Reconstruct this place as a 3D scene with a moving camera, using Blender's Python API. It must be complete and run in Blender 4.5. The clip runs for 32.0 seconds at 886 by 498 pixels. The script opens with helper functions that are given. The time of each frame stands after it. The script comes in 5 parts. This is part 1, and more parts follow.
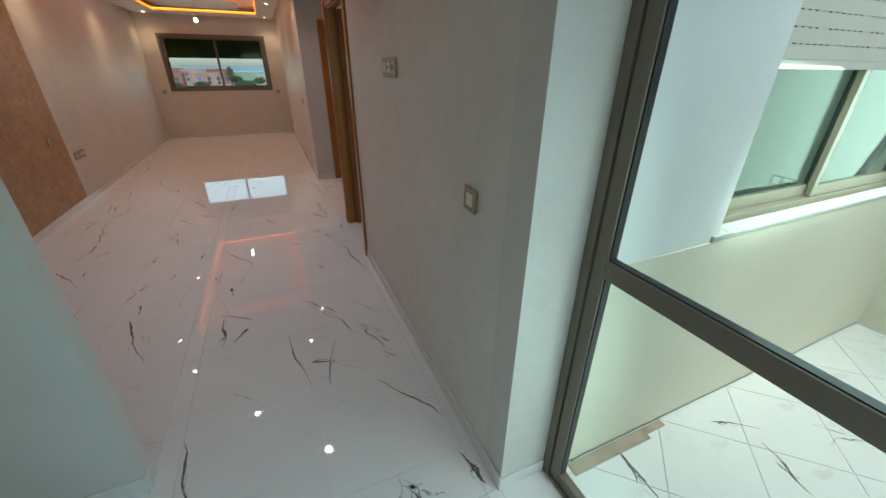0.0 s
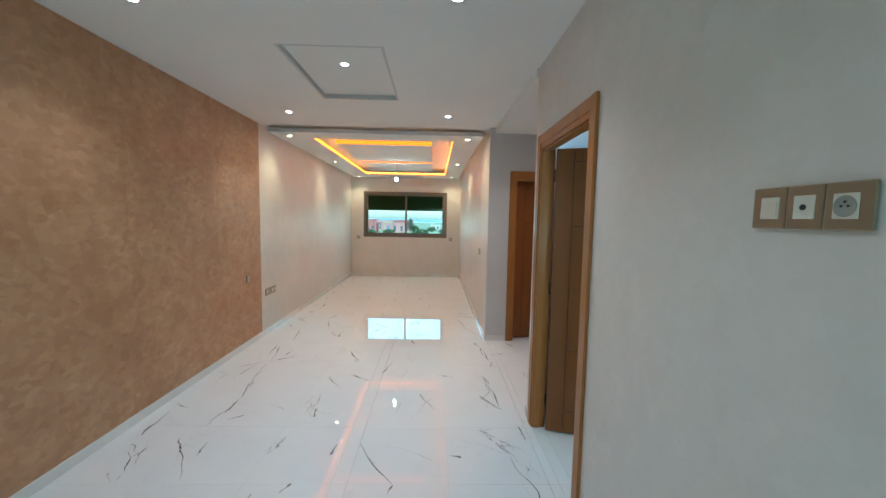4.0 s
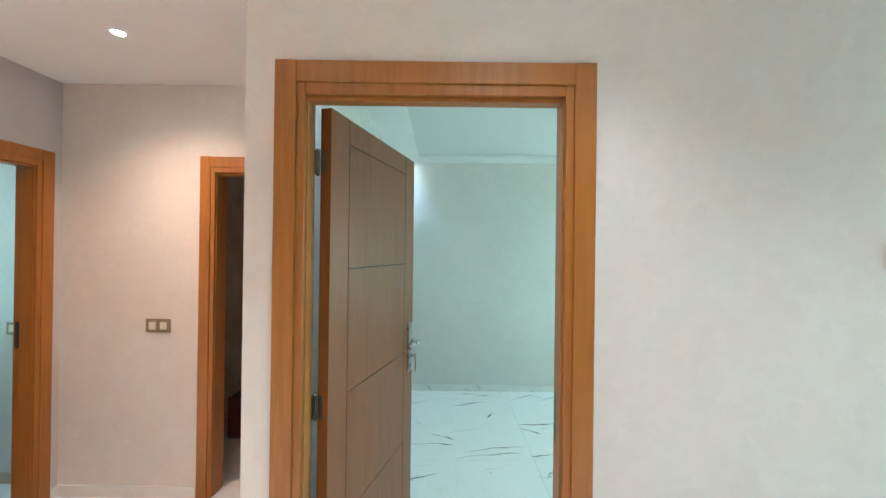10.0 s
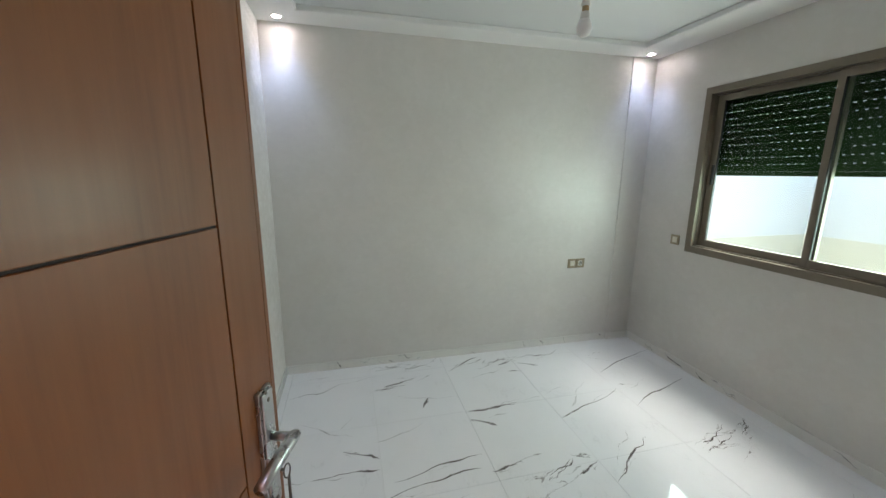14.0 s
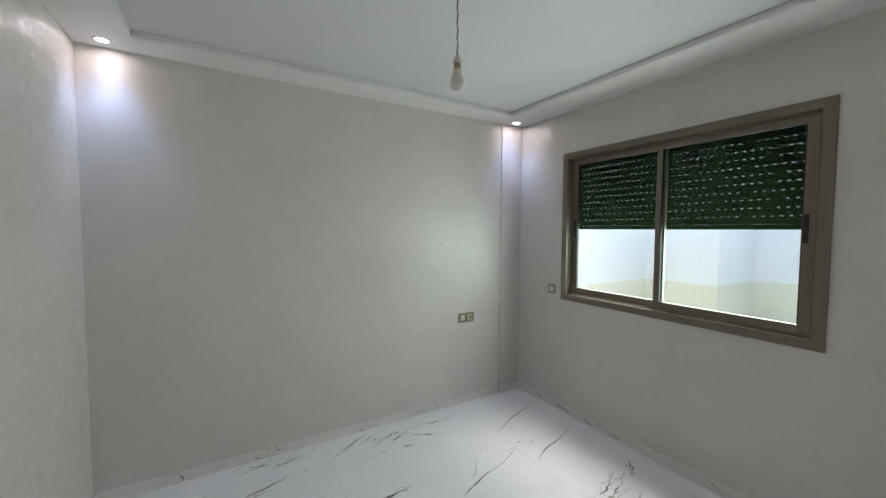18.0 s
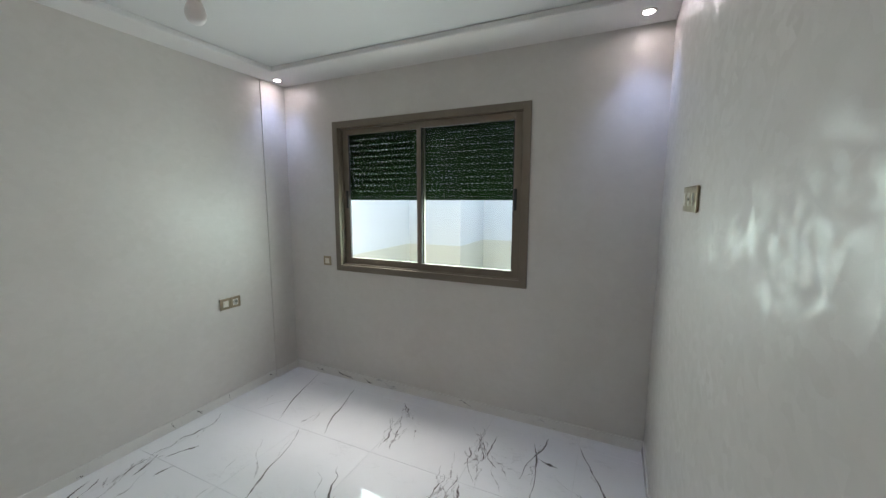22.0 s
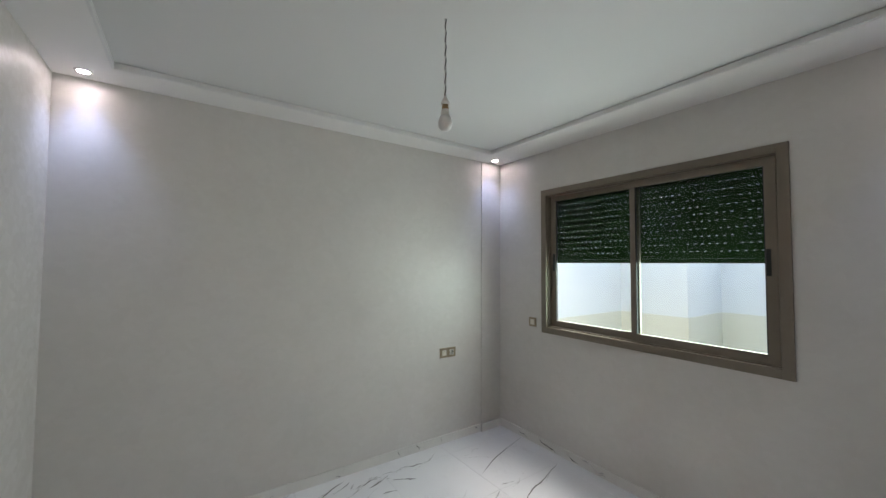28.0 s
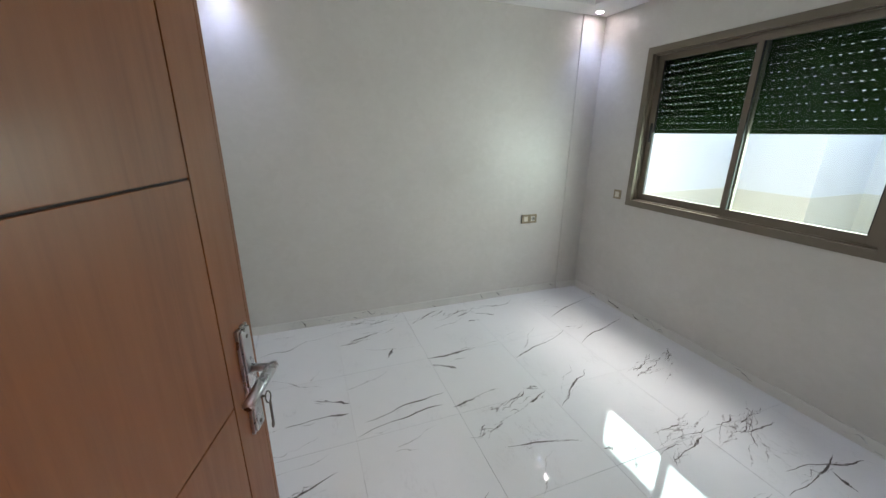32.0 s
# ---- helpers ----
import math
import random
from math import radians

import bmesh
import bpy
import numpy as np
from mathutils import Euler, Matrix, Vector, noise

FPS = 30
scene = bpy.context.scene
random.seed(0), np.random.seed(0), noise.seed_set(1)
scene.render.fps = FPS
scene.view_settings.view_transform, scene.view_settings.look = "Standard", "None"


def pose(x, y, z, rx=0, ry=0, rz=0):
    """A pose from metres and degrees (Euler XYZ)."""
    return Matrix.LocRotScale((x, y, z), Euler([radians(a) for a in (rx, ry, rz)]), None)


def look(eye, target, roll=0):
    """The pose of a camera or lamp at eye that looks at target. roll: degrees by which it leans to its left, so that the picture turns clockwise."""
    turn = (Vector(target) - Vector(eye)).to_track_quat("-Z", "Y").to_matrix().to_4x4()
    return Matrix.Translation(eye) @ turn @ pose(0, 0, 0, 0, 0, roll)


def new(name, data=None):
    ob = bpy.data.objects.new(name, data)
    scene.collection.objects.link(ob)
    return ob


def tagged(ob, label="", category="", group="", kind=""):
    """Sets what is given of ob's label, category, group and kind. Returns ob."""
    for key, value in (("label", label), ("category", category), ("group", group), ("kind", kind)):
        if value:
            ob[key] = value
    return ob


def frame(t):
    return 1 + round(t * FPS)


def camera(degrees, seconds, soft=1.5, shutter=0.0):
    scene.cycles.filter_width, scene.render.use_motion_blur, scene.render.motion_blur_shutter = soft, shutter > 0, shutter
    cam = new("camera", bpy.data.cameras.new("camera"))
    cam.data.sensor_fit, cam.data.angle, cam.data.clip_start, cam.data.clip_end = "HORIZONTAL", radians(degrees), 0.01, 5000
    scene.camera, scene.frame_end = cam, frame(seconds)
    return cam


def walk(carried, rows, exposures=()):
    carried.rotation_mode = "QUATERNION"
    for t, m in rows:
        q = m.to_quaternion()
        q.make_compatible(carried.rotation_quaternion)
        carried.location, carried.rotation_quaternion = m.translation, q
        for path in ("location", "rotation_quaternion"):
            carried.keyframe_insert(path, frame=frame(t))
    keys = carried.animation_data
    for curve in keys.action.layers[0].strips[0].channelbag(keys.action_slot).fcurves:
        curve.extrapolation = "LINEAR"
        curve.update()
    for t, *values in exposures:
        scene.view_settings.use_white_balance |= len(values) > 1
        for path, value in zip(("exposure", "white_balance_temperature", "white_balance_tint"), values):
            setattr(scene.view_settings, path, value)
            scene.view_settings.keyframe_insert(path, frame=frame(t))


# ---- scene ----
cam = camera(100.2, 32.0)
PATH = [
    (0, (-0.033, 0.161, 1.602), (0.697, 1.802, 0.723), 0.4),
    (0.5, (-0.125, 0.132, 1.606), (0.303, 1.873, 0.72), 0.5),
    (1, (-0.161, 0.141, 1.593), (-0.079, 1.934, 0.71), 0.8),
    (1.5, (-0.133, 0.198, 1.574), (-0.109, 1.883, 0.498), 0.7),
    (2, (-0.136, 0.333, 1.552), (-0.106, 1.946, 0.37), 0.8),
    (2.5, (-0.18, 0.583, 1.561), (-0.157, 2.373, 0.67), 0.6),
    (3, (-0.176, 0.839, 1.543), (-0.145, 2.805, 1.177), 0.8),
    (3.5, (-0.15, 1.151, 1.552), (-0.107, 3.14, 1.342), 1.0),
    (5.5, (-0.404, 2.671, 1.583), (-0.24, 4.664, 1.551), 0.9),
    (6, (-0.416, 3.05, 1.568), (-0.107, 5.026, 1.559), 0.7),
    (6.5, (-0.459, 3.295, 1.562), (-0.493, 5.295, 1.557), 0.6),
    (7, (-0.468, 3.46, 1.562), (-0.581, 5.457, 1.56), 0.7),
    (7.5, (-0.394, 3.578, 1.563), (-0.039, 5.546, 1.563), 0.7),
    (8, (-0.341, 3.654, 1.565), (0.573, 5.433, 1.567), 0.6),
    (8.5, (-0.324, 3.72, 1.585), (1.072, 5.152, 1.578), 0.4),
    (9, (-0.356, 3.76, 1.598), (1.394, 4.729, 1.592), 0.6),
    (9.5, (-0.46, 3.74, 1.602), (1.499, 4.145, 1.605), 0.8),
    (10, (-0.564, 3.75, 1.6), (1.436, 3.75, 1.606), 0.7),
    (10.5, (-0.61, 3.801, 1.618), (1.389, 3.784, 1.617), 0.9),
    (11, (-0.639, 3.903, 1.594), (1.36, 3.866, 1.559), 0.6),
    (11.5, (-0.521, 3.905, 1.624), (1.44, 3.869, 1.232), 0.8),
    (12, (-0.309, 3.881, 1.606), (1.644, 3.836, 1.176), 0.7),
    (12.5, (-0.034, 3.886, 1.533), (1.925, 3.831, 1.134), 0.2),
    (13, (0.236, 3.88, 1.577), (2.184, 3.716, 1.153), 0.2),
    (13.5, (0.496, 3.811, 1.58), (2.427, 3.487, 1.17), 0.6),
    (14, (0.703, 3.753, 1.608), (2.602, 3.271, 1.205), 0.5),
    (14.5, (0.842, 3.703, 1.584), (2.638, 2.912, 1.199), 0.6),
    (15, (0.889, 3.649, 1.595), (2.605, 2.7, 1.205), 0.5),
    (15.5, (0.904, 3.622, 1.594), (2.601, 2.637, 1.204), 0.5),
    (17.5, (0.867, 3.63, 1.59), (2.581, 2.612, 1.753), 0.4),
    (18, (0.872, 3.636, 1.593), (2.587, 2.611, 1.491), 0.3),
    (18.5, (0.869, 3.629, 1.582), (2.577, 2.616, 1.346), 0.3),
    (19, (0.863, 3.647, 1.585), (2.713, 2.928, 1.345), 0.3),
    (19.5, (0.857, 3.653, 1.598), (2.776, 3.147, 1.354), 0.3),
    (20, (0.853, 3.639, 1.561), (2.734, 3.0, 1.33), 0.8),
    (20.5, (0.884, 3.62, 1.591), (2.536, 2.52, 1.347), 0.4),
    (21, (0.907, 3.612, 1.592), (2.144, 2.06, 1.344), 0.3),
    (21.5, (0.915, 3.608, 1.597), (1.787, 1.827, 1.341), 0.2),
    (22, (0.924, 3.617, 1.599), (1.753, 1.815, 1.342), 0.1),
    (22.5, (0.933, 3.614, 1.603), (1.673, 1.807, 1.17), 0.2),
    (23, (0.935, 3.599, 1.601), (1.555, 1.781, 1.045), 0.1),
    (23.5, (0.928, 3.605, 1.603), (1.559, 1.728, 1.318), 0.1),
    (24, (0.939, 3.619, 1.594), (1.565, 1.72, 1.648), 0.2),
    (24.5, (0.945, 3.61, 1.596), (1.453, 1.677, 1.667), 0.2),
    (26.5, (0.951, 3.662, 1.586), (1.899, 1.903, 1.666), 0.4),
    (27, (0.932, 3.682, 1.584), (2.347, 2.271, 1.668), 0.4),
    (27.5, (0.917, 3.682, 1.586), (2.533, 2.506, 1.67), 0.4),
    (28, (0.895, 3.684, 1.593), (2.54, 2.549, 1.673), 0.3),
    (28.5, (0.904, 3.716, 1.603), (2.719, 2.879, 1.674), 0.8),
    (29, (0.904, 3.726, 1.604), (2.758, 2.978, 1.667), 0.8),
    (29.5, (0.908, 3.721, 1.605), (2.736, 2.987, 1.272), 0.5),
    (30, (0.949, 3.734, 1.562), (2.705, 3.02, 0.930), 0.5),
    (30.5, (0.97, 3.706, 1.58), (2.73, 3.004, 0.937), 0.2),
    (31, (1.01, 3.648, 1.59), (2.765, 2.94, 0.945), 0.3),
    (31.5, (0.858, 3.70, 1.59), (2.62, 2.987, 0.973), 0.2),
    (32, (0.599, 3.769, 1.602), (2.386, 3.101, 1.001), 0.4),
]
# stops, kelvin and tint of the picture along the way
EXPOSURES = [
    (0, 1.25, 6450, 9), (1, 1.78, 6600, 18), (2.7, 1.88, 6450, 15), (3.5, 2.12, 5600, -5), (5.5, 2.36, 4750, -18), (7, 2.40, 4650, -19), (8, 2.34, 4550, -20), (9, 2.88, 5000, -17), (10, 3.40, 5500, -9), (12, 3.42, 5750, -4),
    (13, 3.15, 5950, -1), (14, 2.78, 6700, 21), (15, 2.66, 6650, 26), (18, 2.56, 6650, 26), (20, 2.80, 6650, 26), (21, 2.58, 6600, 26), (24, 2.48, 6700, 29), (28, 2.46, 6700, 28), (29, 2.72, 6600, 27), (30, 2.74, 6500, 25), (32, 2.76, 6650, 27),
]
walk(cam, [(t, look(eye, target, roll)) for t, eye, target, roll in PATH], EXPOSURES)

# ---- world and light ----
world = bpy.data.worlds.new("sky")
scene.world = world
world.use_nodes = True
wt = world.node_tree
sky = wt.nodes.new("ShaderNodeTexSky")
sky.sky_type = "NISHITA"
sky.sun_disc = False
sky.sun_elevation, sky.sun_rotation = radians(68), radians(192)
sky.air_density, sky.dust_density = 1.0, 2.0
wt.links.new(sky.outputs[0], wt.nodes["Background"].inputs[0])
wt.nodes["Background"].inputs[1].default_value = 0.14
sun = new("sun", bpy.data.lights.new("sun", "SUN"))
sun.data.energy, sun.data.angle, sun.data.color = 0.8, radians(40), (1.0, 0.96, 0.9)
sun.matrix_world = look((0, 0, 30), (2.5, 12, 0))

# added fill lamp that brightens the kitchen from behind the walker
kitchen_fill = new("kitchen_fill_light", bpy.data.lights.new("kitchen_fill_light", "AREA"))
kitchen_fill.data.shape, kitchen_fill.data.size, kitchen_fill.data.size_y = "RECTANGLE", 1.4, 1.3
kitchen_fill.data.energy, kitchen_fill.data.color = 1.4, (0.80, 1.0, 0.97)
kitchen_fill.matrix_world = look((-0.25, -2.5, 1.6), (-0.25, 0.0, 1.4))

# daylight of the light well in the openings of the bedroom window and the patio door
for lamp_name, width, height, watts, eye, target, tone in (
        ("bedroom_window_light", 1.5, 0.58, 4.8, (2.28, 0.93, 1.33), (2.2, 3.0, 0.95), (0.80, 1.0, 0.90)),
        ("patio_door_light", 1.3, 1.5, 5.8, (0.93, -0.1, 0.8), (-1.0, 0.4, 0.5), (0.77, 1.0, 0.97)),
        ("salon_window_light", 2.0, 0.62, 1.5, (-0.95, 11.56, 1.45), (-0.95, 8.0, 1.1), (0.76, 0.96, 1.0)),
        ("side_room_window_light", 0.8, 1.3, 0.7, (1.3, 7.48, 1.6), (1.3, 6.0, 1.3), (0.84, 1.0, 0.97))):
    lit = new(lamp_name, bpy.data.lights.new(lamp_name, "AREA"))
    lit.data.shape, lit.data.size, lit.data.size_y = "RECTANGLE", width, height
    lit.data.energy, lit.data.color = watts, tone
    lit.matrix_world = look(eye, target)
HALL_SPOT = (1.0, 0.91, 0.96)
SALON_SPOT = (1.0, 0.71, 0.42)
BED_SPOT = (0.47, 0.64, 1.0)
LED_ORANGE = (1.0, 0.11, 0.0016)


# ---- materials ----
def nodes_of(name):
    m = bpy.data.materials.new(name)
    m.use_nodes = True
    t = m.node_tree
    return m, t, t.nodes["Principled BSDF"], t.nodes.new("ShaderNodeTexCoord")


def noise_tex(t, coord, scale, detail=4.0, rough=0.55, stretch=None, out="Object"):
    n = t.nodes.new("ShaderNodeTexNoise")
    n.inputs["Scale"].default_value, n.inputs["Detail"].default_value, n.inputs["Roughness"].default_value = scale, detail, rough
    src = coord.outputs[out]
    if stretch:
        mp = t.nodes.new("ShaderNodeMapping")
        mp.inputs["Scale"].default_value = stretch
        t.links.new(src, mp.inputs[0])
        src = mp.outputs[0]
    t.links.new(src, n.inputs["Vector"])
    return n.outputs[0]


def span(t, value, a, b, lo, hi):
    r = t.nodes.new("ShaderNodeMapRange")
    for k, v in enumerate((a, b, lo, hi)):
        r.inputs[k + 1].default_value = v
    t.links.new(value, r.inputs[0])
    return r.outputs[0]


def mixed(t, fac, a, b):
    r = t.nodes.new("ShaderNodeMix")
    r.data_type = "RGBA"
    for sock, v in ((r.inputs[0], fac), (r.inputs[6], a), (r.inputs[7], b)):
        if isinstance(v, (tuple, float, int)):
            sock.default_value = (*v, 1) if isinstance(v, tuple) else v
        else:
            t.links.new(v, sock)
    return r.outputs[2]


def bumped(t, b, height, strength, dist=0.002):
    n = t.nodes.new("ShaderNodeBump")
    n.inputs["Strength"].default_value, n.inputs["Distance"].default_value = strength, dist
    t.links.new(height, n.inputs["Height"])
    t.links.new(n.outputs[0], b.inputs["Normal"])


def pearl_paint(name, low, high, gloss=0.3, shine=0.5, tilt=0.2, size=18.0, relief=0.1, mottle=0.2):
    """Trowelled pearl plaster: overlapping strokes of the trowel, each with its own lean and its own share of silky sheen."""
    m, t, b, c = nodes_of(name)

    def vec(op, a, b2):
        n = t.nodes.new("ShaderNodeVectorMath")
        n.operation = op
        for sock, v in zip(n.inputs, (a, b2)):
            if isinstance(v, tuple):
                sock.default_value = v
            else:
                t.links.new(v, sock)
        return n.outputs[0]

    def cloud(scale, detail, rough, strength):
        n = noise_tex(t, c, scale, detail, rough).node
        return vec("MULTIPLY", vec("SUBTRACT", n.outputs["Color"], (0.5, 0.5, 0.5)), (strength,) * 3)

    bent = vec("ADD", vec("ADD", c.outputs["Object"], cloud(5.0, 3, 0.5, 0.08)), cloud(24.0, 4, 0.6, 0.022))

    def strokes(scale, stretch):
        v = t.nodes.new("ShaderNodeTexVoronoi")
        v.inputs["Scale"].default_value = scale
        t.links.new(vec("MULTIPLY", bent, stretch), v.inputs["Vector"])
        return v.outputs["Color"]

    wide, narrow = strokes(size * 0.6, (1.0, 1.0, 0.7)), strokes(size * 1.5, (0.8, 0.8, 1.1))
    big, fine = noise_tex(t, c, 1.3, 5, 0.6), noise_tex(t, c, 55.0, 3)
    lean = vec("ADD", cloud(6.0, 6, 0.68, tilt * 1.25), vec("MULTIPLY", vec("SUBTRACT", wide, (0.5, 0.5, 0.5)), (tilt * 0.5,) * 3))
    lean = vec("ADD", lean, vec("MULTIPLY", vec("SUBTRACT", narrow, (0.5, 0.5, 0.5)), (tilt * 0.55,) * 3))
    turned = t.nodes.new("ShaderNodeVectorMath")
    turned.operation = "NORMALIZE"
    t.links.new(vec("ADD", c.outputs["Normal"], lean), turned.inputs[0])
    t.links.new(turned.outputs[0], b.inputs["Coat Normal"])
    one, two = t.nodes.new("ShaderNodeSeparateColor"), t.nodes.new("ShaderNodeSeparateColor")
    t.links.new(wide, one.inputs[0])
    t.links.new(narrow, two.inputs[0])
    tone = mixed(t, span(t, big, 0.3, 0.7, 0.0, 1.0), low, high)
    tone = mixed(t, span(t, one.outputs[0], 0, 1, 0.0, mottle), tone, high)
    tone = mixed(t, span(t, two.outputs[1], 0, 1, 0.0, mottle), tone, low)
    t.links.new(tone, b.inputs["Base Color"])
    b.inputs["Roughness"].default_value = 0.6
    t.links.new(span(t, two.outputs[0], 0.0, 1.0, shine * 0.4, shine), b.inputs["Coat Weight"])
    t.links.new(span(t, one.outputs[1], 0.0, 1.0, gloss + 0.08, gloss), b.inputs["Coat Roughness"])
    b.inputs["Coat IOR"].default_value = 1.65
    bumped(t, b, fine, relief, 0.002)
    return m


def plain_paint(name, colour, rough=0.6, vary=0.05, scale=3.0, relief=0.15, fine_scale=90.0):
    m, t, b, c = nodes_of(name)
    dark = tuple(v * (1 - vary) for v in colour)
    lite = tuple(min(1.0, v * (1 + vary * 0.6)) for v in colour)
    t.links.new(mixed(t, span(t, noise_tex(t, c, scale, 5), 0.3, 0.7, 0, 1), dark, lite), b.inputs["Base Color"])
    t.links.new(span(t, noise_tex(t, c, scale * 4), 0.3, 0.7, rough * 0.85, min(1, rough * 1.15)), b.inputs["Roughness"])
    if relief:
        bumped(t, b, noise_tex(t, c, fine_scale, 3), relief, 0.001)
    return m


def wood_grain(name, low, high, rough=0.34, stretch=(22.0, 22.0, 1.3)):
    m, t, b, c = nodes_of(name)
    g = noise_tex(t, c, 2.6, 7, 0.62, stretch)
    broad = noise_tex(t, c, 1.6, 3, 0.5, (6.0, 6.0, 0.5))
    pores = noise_tex(t, c, 9.0, 4, 0.7, (26.0, 26.0, 1.0))
    col = mixed(t, span(t, broad, 0.3, 0.7, 0.0, 1.0), mixed(t, span(t, g, 0.32, 0.68, 0, 1), low, high), high)
    col = mixed(t, span(t, pores, 0.62, 0.78, 0.0, 0.45), col, tuple(v * 0.55 for v in low))
    info = t.nodes.new("ShaderNodeObjectInfo")
    col = mixed(t, span(t, info.outputs["Random"], 0, 1, 0.0, 0.18), col, low)
    t.links.new(col, b.inputs["Base Color"])
    t.links.new(span(t, g, 0.3, 0.7, rough + 0.1, rough), b.inputs["Roughness"])
    b.inputs["Coat Weight"].default_value, b.inputs["Coat Roughness"].default_value = 0.12, 0.2
    bumped(t, b, g, 0.12, 0.001)
    return m


def metal_look(name, colour, rough=0.3, metallic=1.0):
    m, t, b, c = nodes_of(name)
    t.links.new(mixed(t, noise_tex(t, c, 14.0, 3), tuple(v * 0.88 for v in colour), colour), b.inputs["Base Color"])
    b.inputs["Metallic"].default_value = metallic
    t.links.new(span(t, noise_tex(t, c, 40.0, 3), 0.3, 0.7, rough * 0.8, rough * 1.2), b.inputs["Roughness"])
    return m


def glowing(name, colour, strength):
    m = bpy.data.materials.new(name)
    m.use_nodes = True
    t = m.node_tree
    e = t.nodes.new("ShaderNodeEmission")
    e.inputs[0].default_value, e.inputs[1].default_value = (*colour, 1), strength
    t.links.new(e.outputs[0], t.nodes["Material Output"].inputs[0])
    return m


def pane_glass(name, tint):
    """Clear pane: transparent with a mirror film that grows towards grazing angles."""
    m = bpy.data.materials.new(name)
    m.use_nodes = True
    t = m.node_tree
    tr, gl = t.nodes.new("ShaderNodeBsdfTransparent"), t.nodes.new("ShaderNodeBsdfGlossy")
    lw, mx, pw = t.nodes.new("ShaderNodeLayerWeight"), t.nodes.new("ShaderNodeMixShader"), t.nodes.new("ShaderNodeMath")
    tr.inputs[0].default_value, gl.inputs["Roughness"].default_value = (*tint, 1), 0.0
    lw.inputs[0].default_value = 0.5
    pw.operation = "POWER"
    pw.inputs[1].default_value = 5.0
    t.links.new(lw.outputs["Facing"], pw.inputs[0])
    t.links.new(span(t, pw.outputs[0], 0, 1, 0.014, 0.9), mx.inputs[0])
    t.links.new(tr.outputs[0], mx.inputs[1])
    t.links.new(gl.outputs[0], mx.inputs[2])
    t.links.new(mx.outputs[0], t.nodes["Material Output"].inputs[0])
    return m


def porcelain(name, colour, rough=0.07, cloud=0.06):
    """Polished marble-look porcelain: nearly white, with faint grey clouds and hair veins."""
    m, t, b, c = nodes_of(name)
    info = t.nodes.new("ShaderNodeObjectInfo")
    shift = t.nodes.new("ShaderNodeVectorMath")
    shift.operation = "MULTIPLY_ADD"
    shift.inputs[1].default_value = (1, 1, 1)
    wide = t.nodes.new("ShaderNodeCombineXYZ")
    far = span(t, info.outputs["Random"], 0, 1, 0, 60)
    t.links.new(far, wide.inputs[0])
    t.links.new(far, wide.inputs[1])
    t.links.new(c.outputs["Object"], shift.inputs[0])
    t.links.new(wide.outputs[0], shift.inputs[2])

    class Here:
        outputs = {"Object": shift.outputs[0]}

    clouds = noise_tex(t, Here, 2.4, 5, 0.6)
    hair = noise_tex(t, Here, 3.4, 6, 0.62, (1.0, 2.6, 1.0))
    band = t.nodes.new("ShaderNodeMath")
    band.operation = "SUBTRACT"
    band.inputs[1].default_value = 0.5
    t.links.new(hair, band.inputs[0])
    edge = t.nodes.new("ShaderNodeMath")
    edge.operation = "ABSOLUTE"
    t.links.new(band.outputs[0], edge.inputs[0])
    only = span(t, clouds, 0.52, 0.68, 0.0, 1.0)
    line = span(t, edge.outputs[0], 0.0, 0.012, 0.30, 0.0)
    both = t.nodes.new("ShaderNodeMath")
    both.operation = "MULTIPLY"
    t.links.new(only, both.inputs[0])
    t.links.new(line, both.inputs[1])
    col = mixed(t, span(t, clouds, 0.35, 0.75, 0, 1), colour, tuple(v * (1 - cloud) for v in colour))
    col = mixed(t, both.outputs[0], col, (0.33, 0.31, 0.31))
    t.links.new(col, b.inputs["Base Color"])
    t.links.new(span(t, noise_tex(t, c, 3.0, 4), 0.3, 0.7, rough * 0.7, rough * 1.6), b.inputs["Roughness"])
    b.inputs["Specular IOR Level"].default_value = 0.76
    bumped(t, b, noise_tex(t, c, 1.3, 2), 0.03, 0.002)
    return m


def vein_look(name, colour, host, low, high):
    m, t, b, c = nodes_of(name)
    n = noise_tex(t, c, 26.0, 5, 0.7, (1.0, 1.0, 1.0))
    t.links.new(mixed(t, span(t, n, low, high, 0.0, 1.0), host, colour), b.inputs["Base Color"])
    b.inputs["Roughness"].default_value = 0.08
    b.inputs["Specular IOR Level"].default_value = 0.6
    return m


PEARL = pearl_paint("pearl_plaster_white", (0.59, 0.567, 0.532), (0.665, 0.642, 0.606), 0.345, 0.82, 0.38, 21.0, 0.1, 0.3)
PEARL_HALL = pearl_paint("pearl_plaster_cream", (0.645, 0.606, 0.556), (0.755, 0.713, 0.66), 0.36, 0.7, 0.42, 20.0, 0.12, 0.36)
PEARL_GREY = pearl_paint("pearl_plaster_grey", (0.55, 0.53, 0.525), (0.61, 0.59, 0.585), 0.45, 0.15, 0.16, 16.0)
SUEDE = pearl_paint("copper_suede_plaster", (0.33, 0.155, 0.062), (0.56, 0.335, 0.175), 0.36, 0.6, 0.40, 16.0, 0.3, 0.6)
KITCHEN_WALL = plain_paint("satin_wall_paint", (0.66, 0.65, 0.62), 0.5, 0.04)
STEP_GREY = plain_paint("soft_grey_step_paint", (0.76, 0.76, 0.75), 0.7, 0.03)
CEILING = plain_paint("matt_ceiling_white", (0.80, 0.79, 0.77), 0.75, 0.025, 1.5)
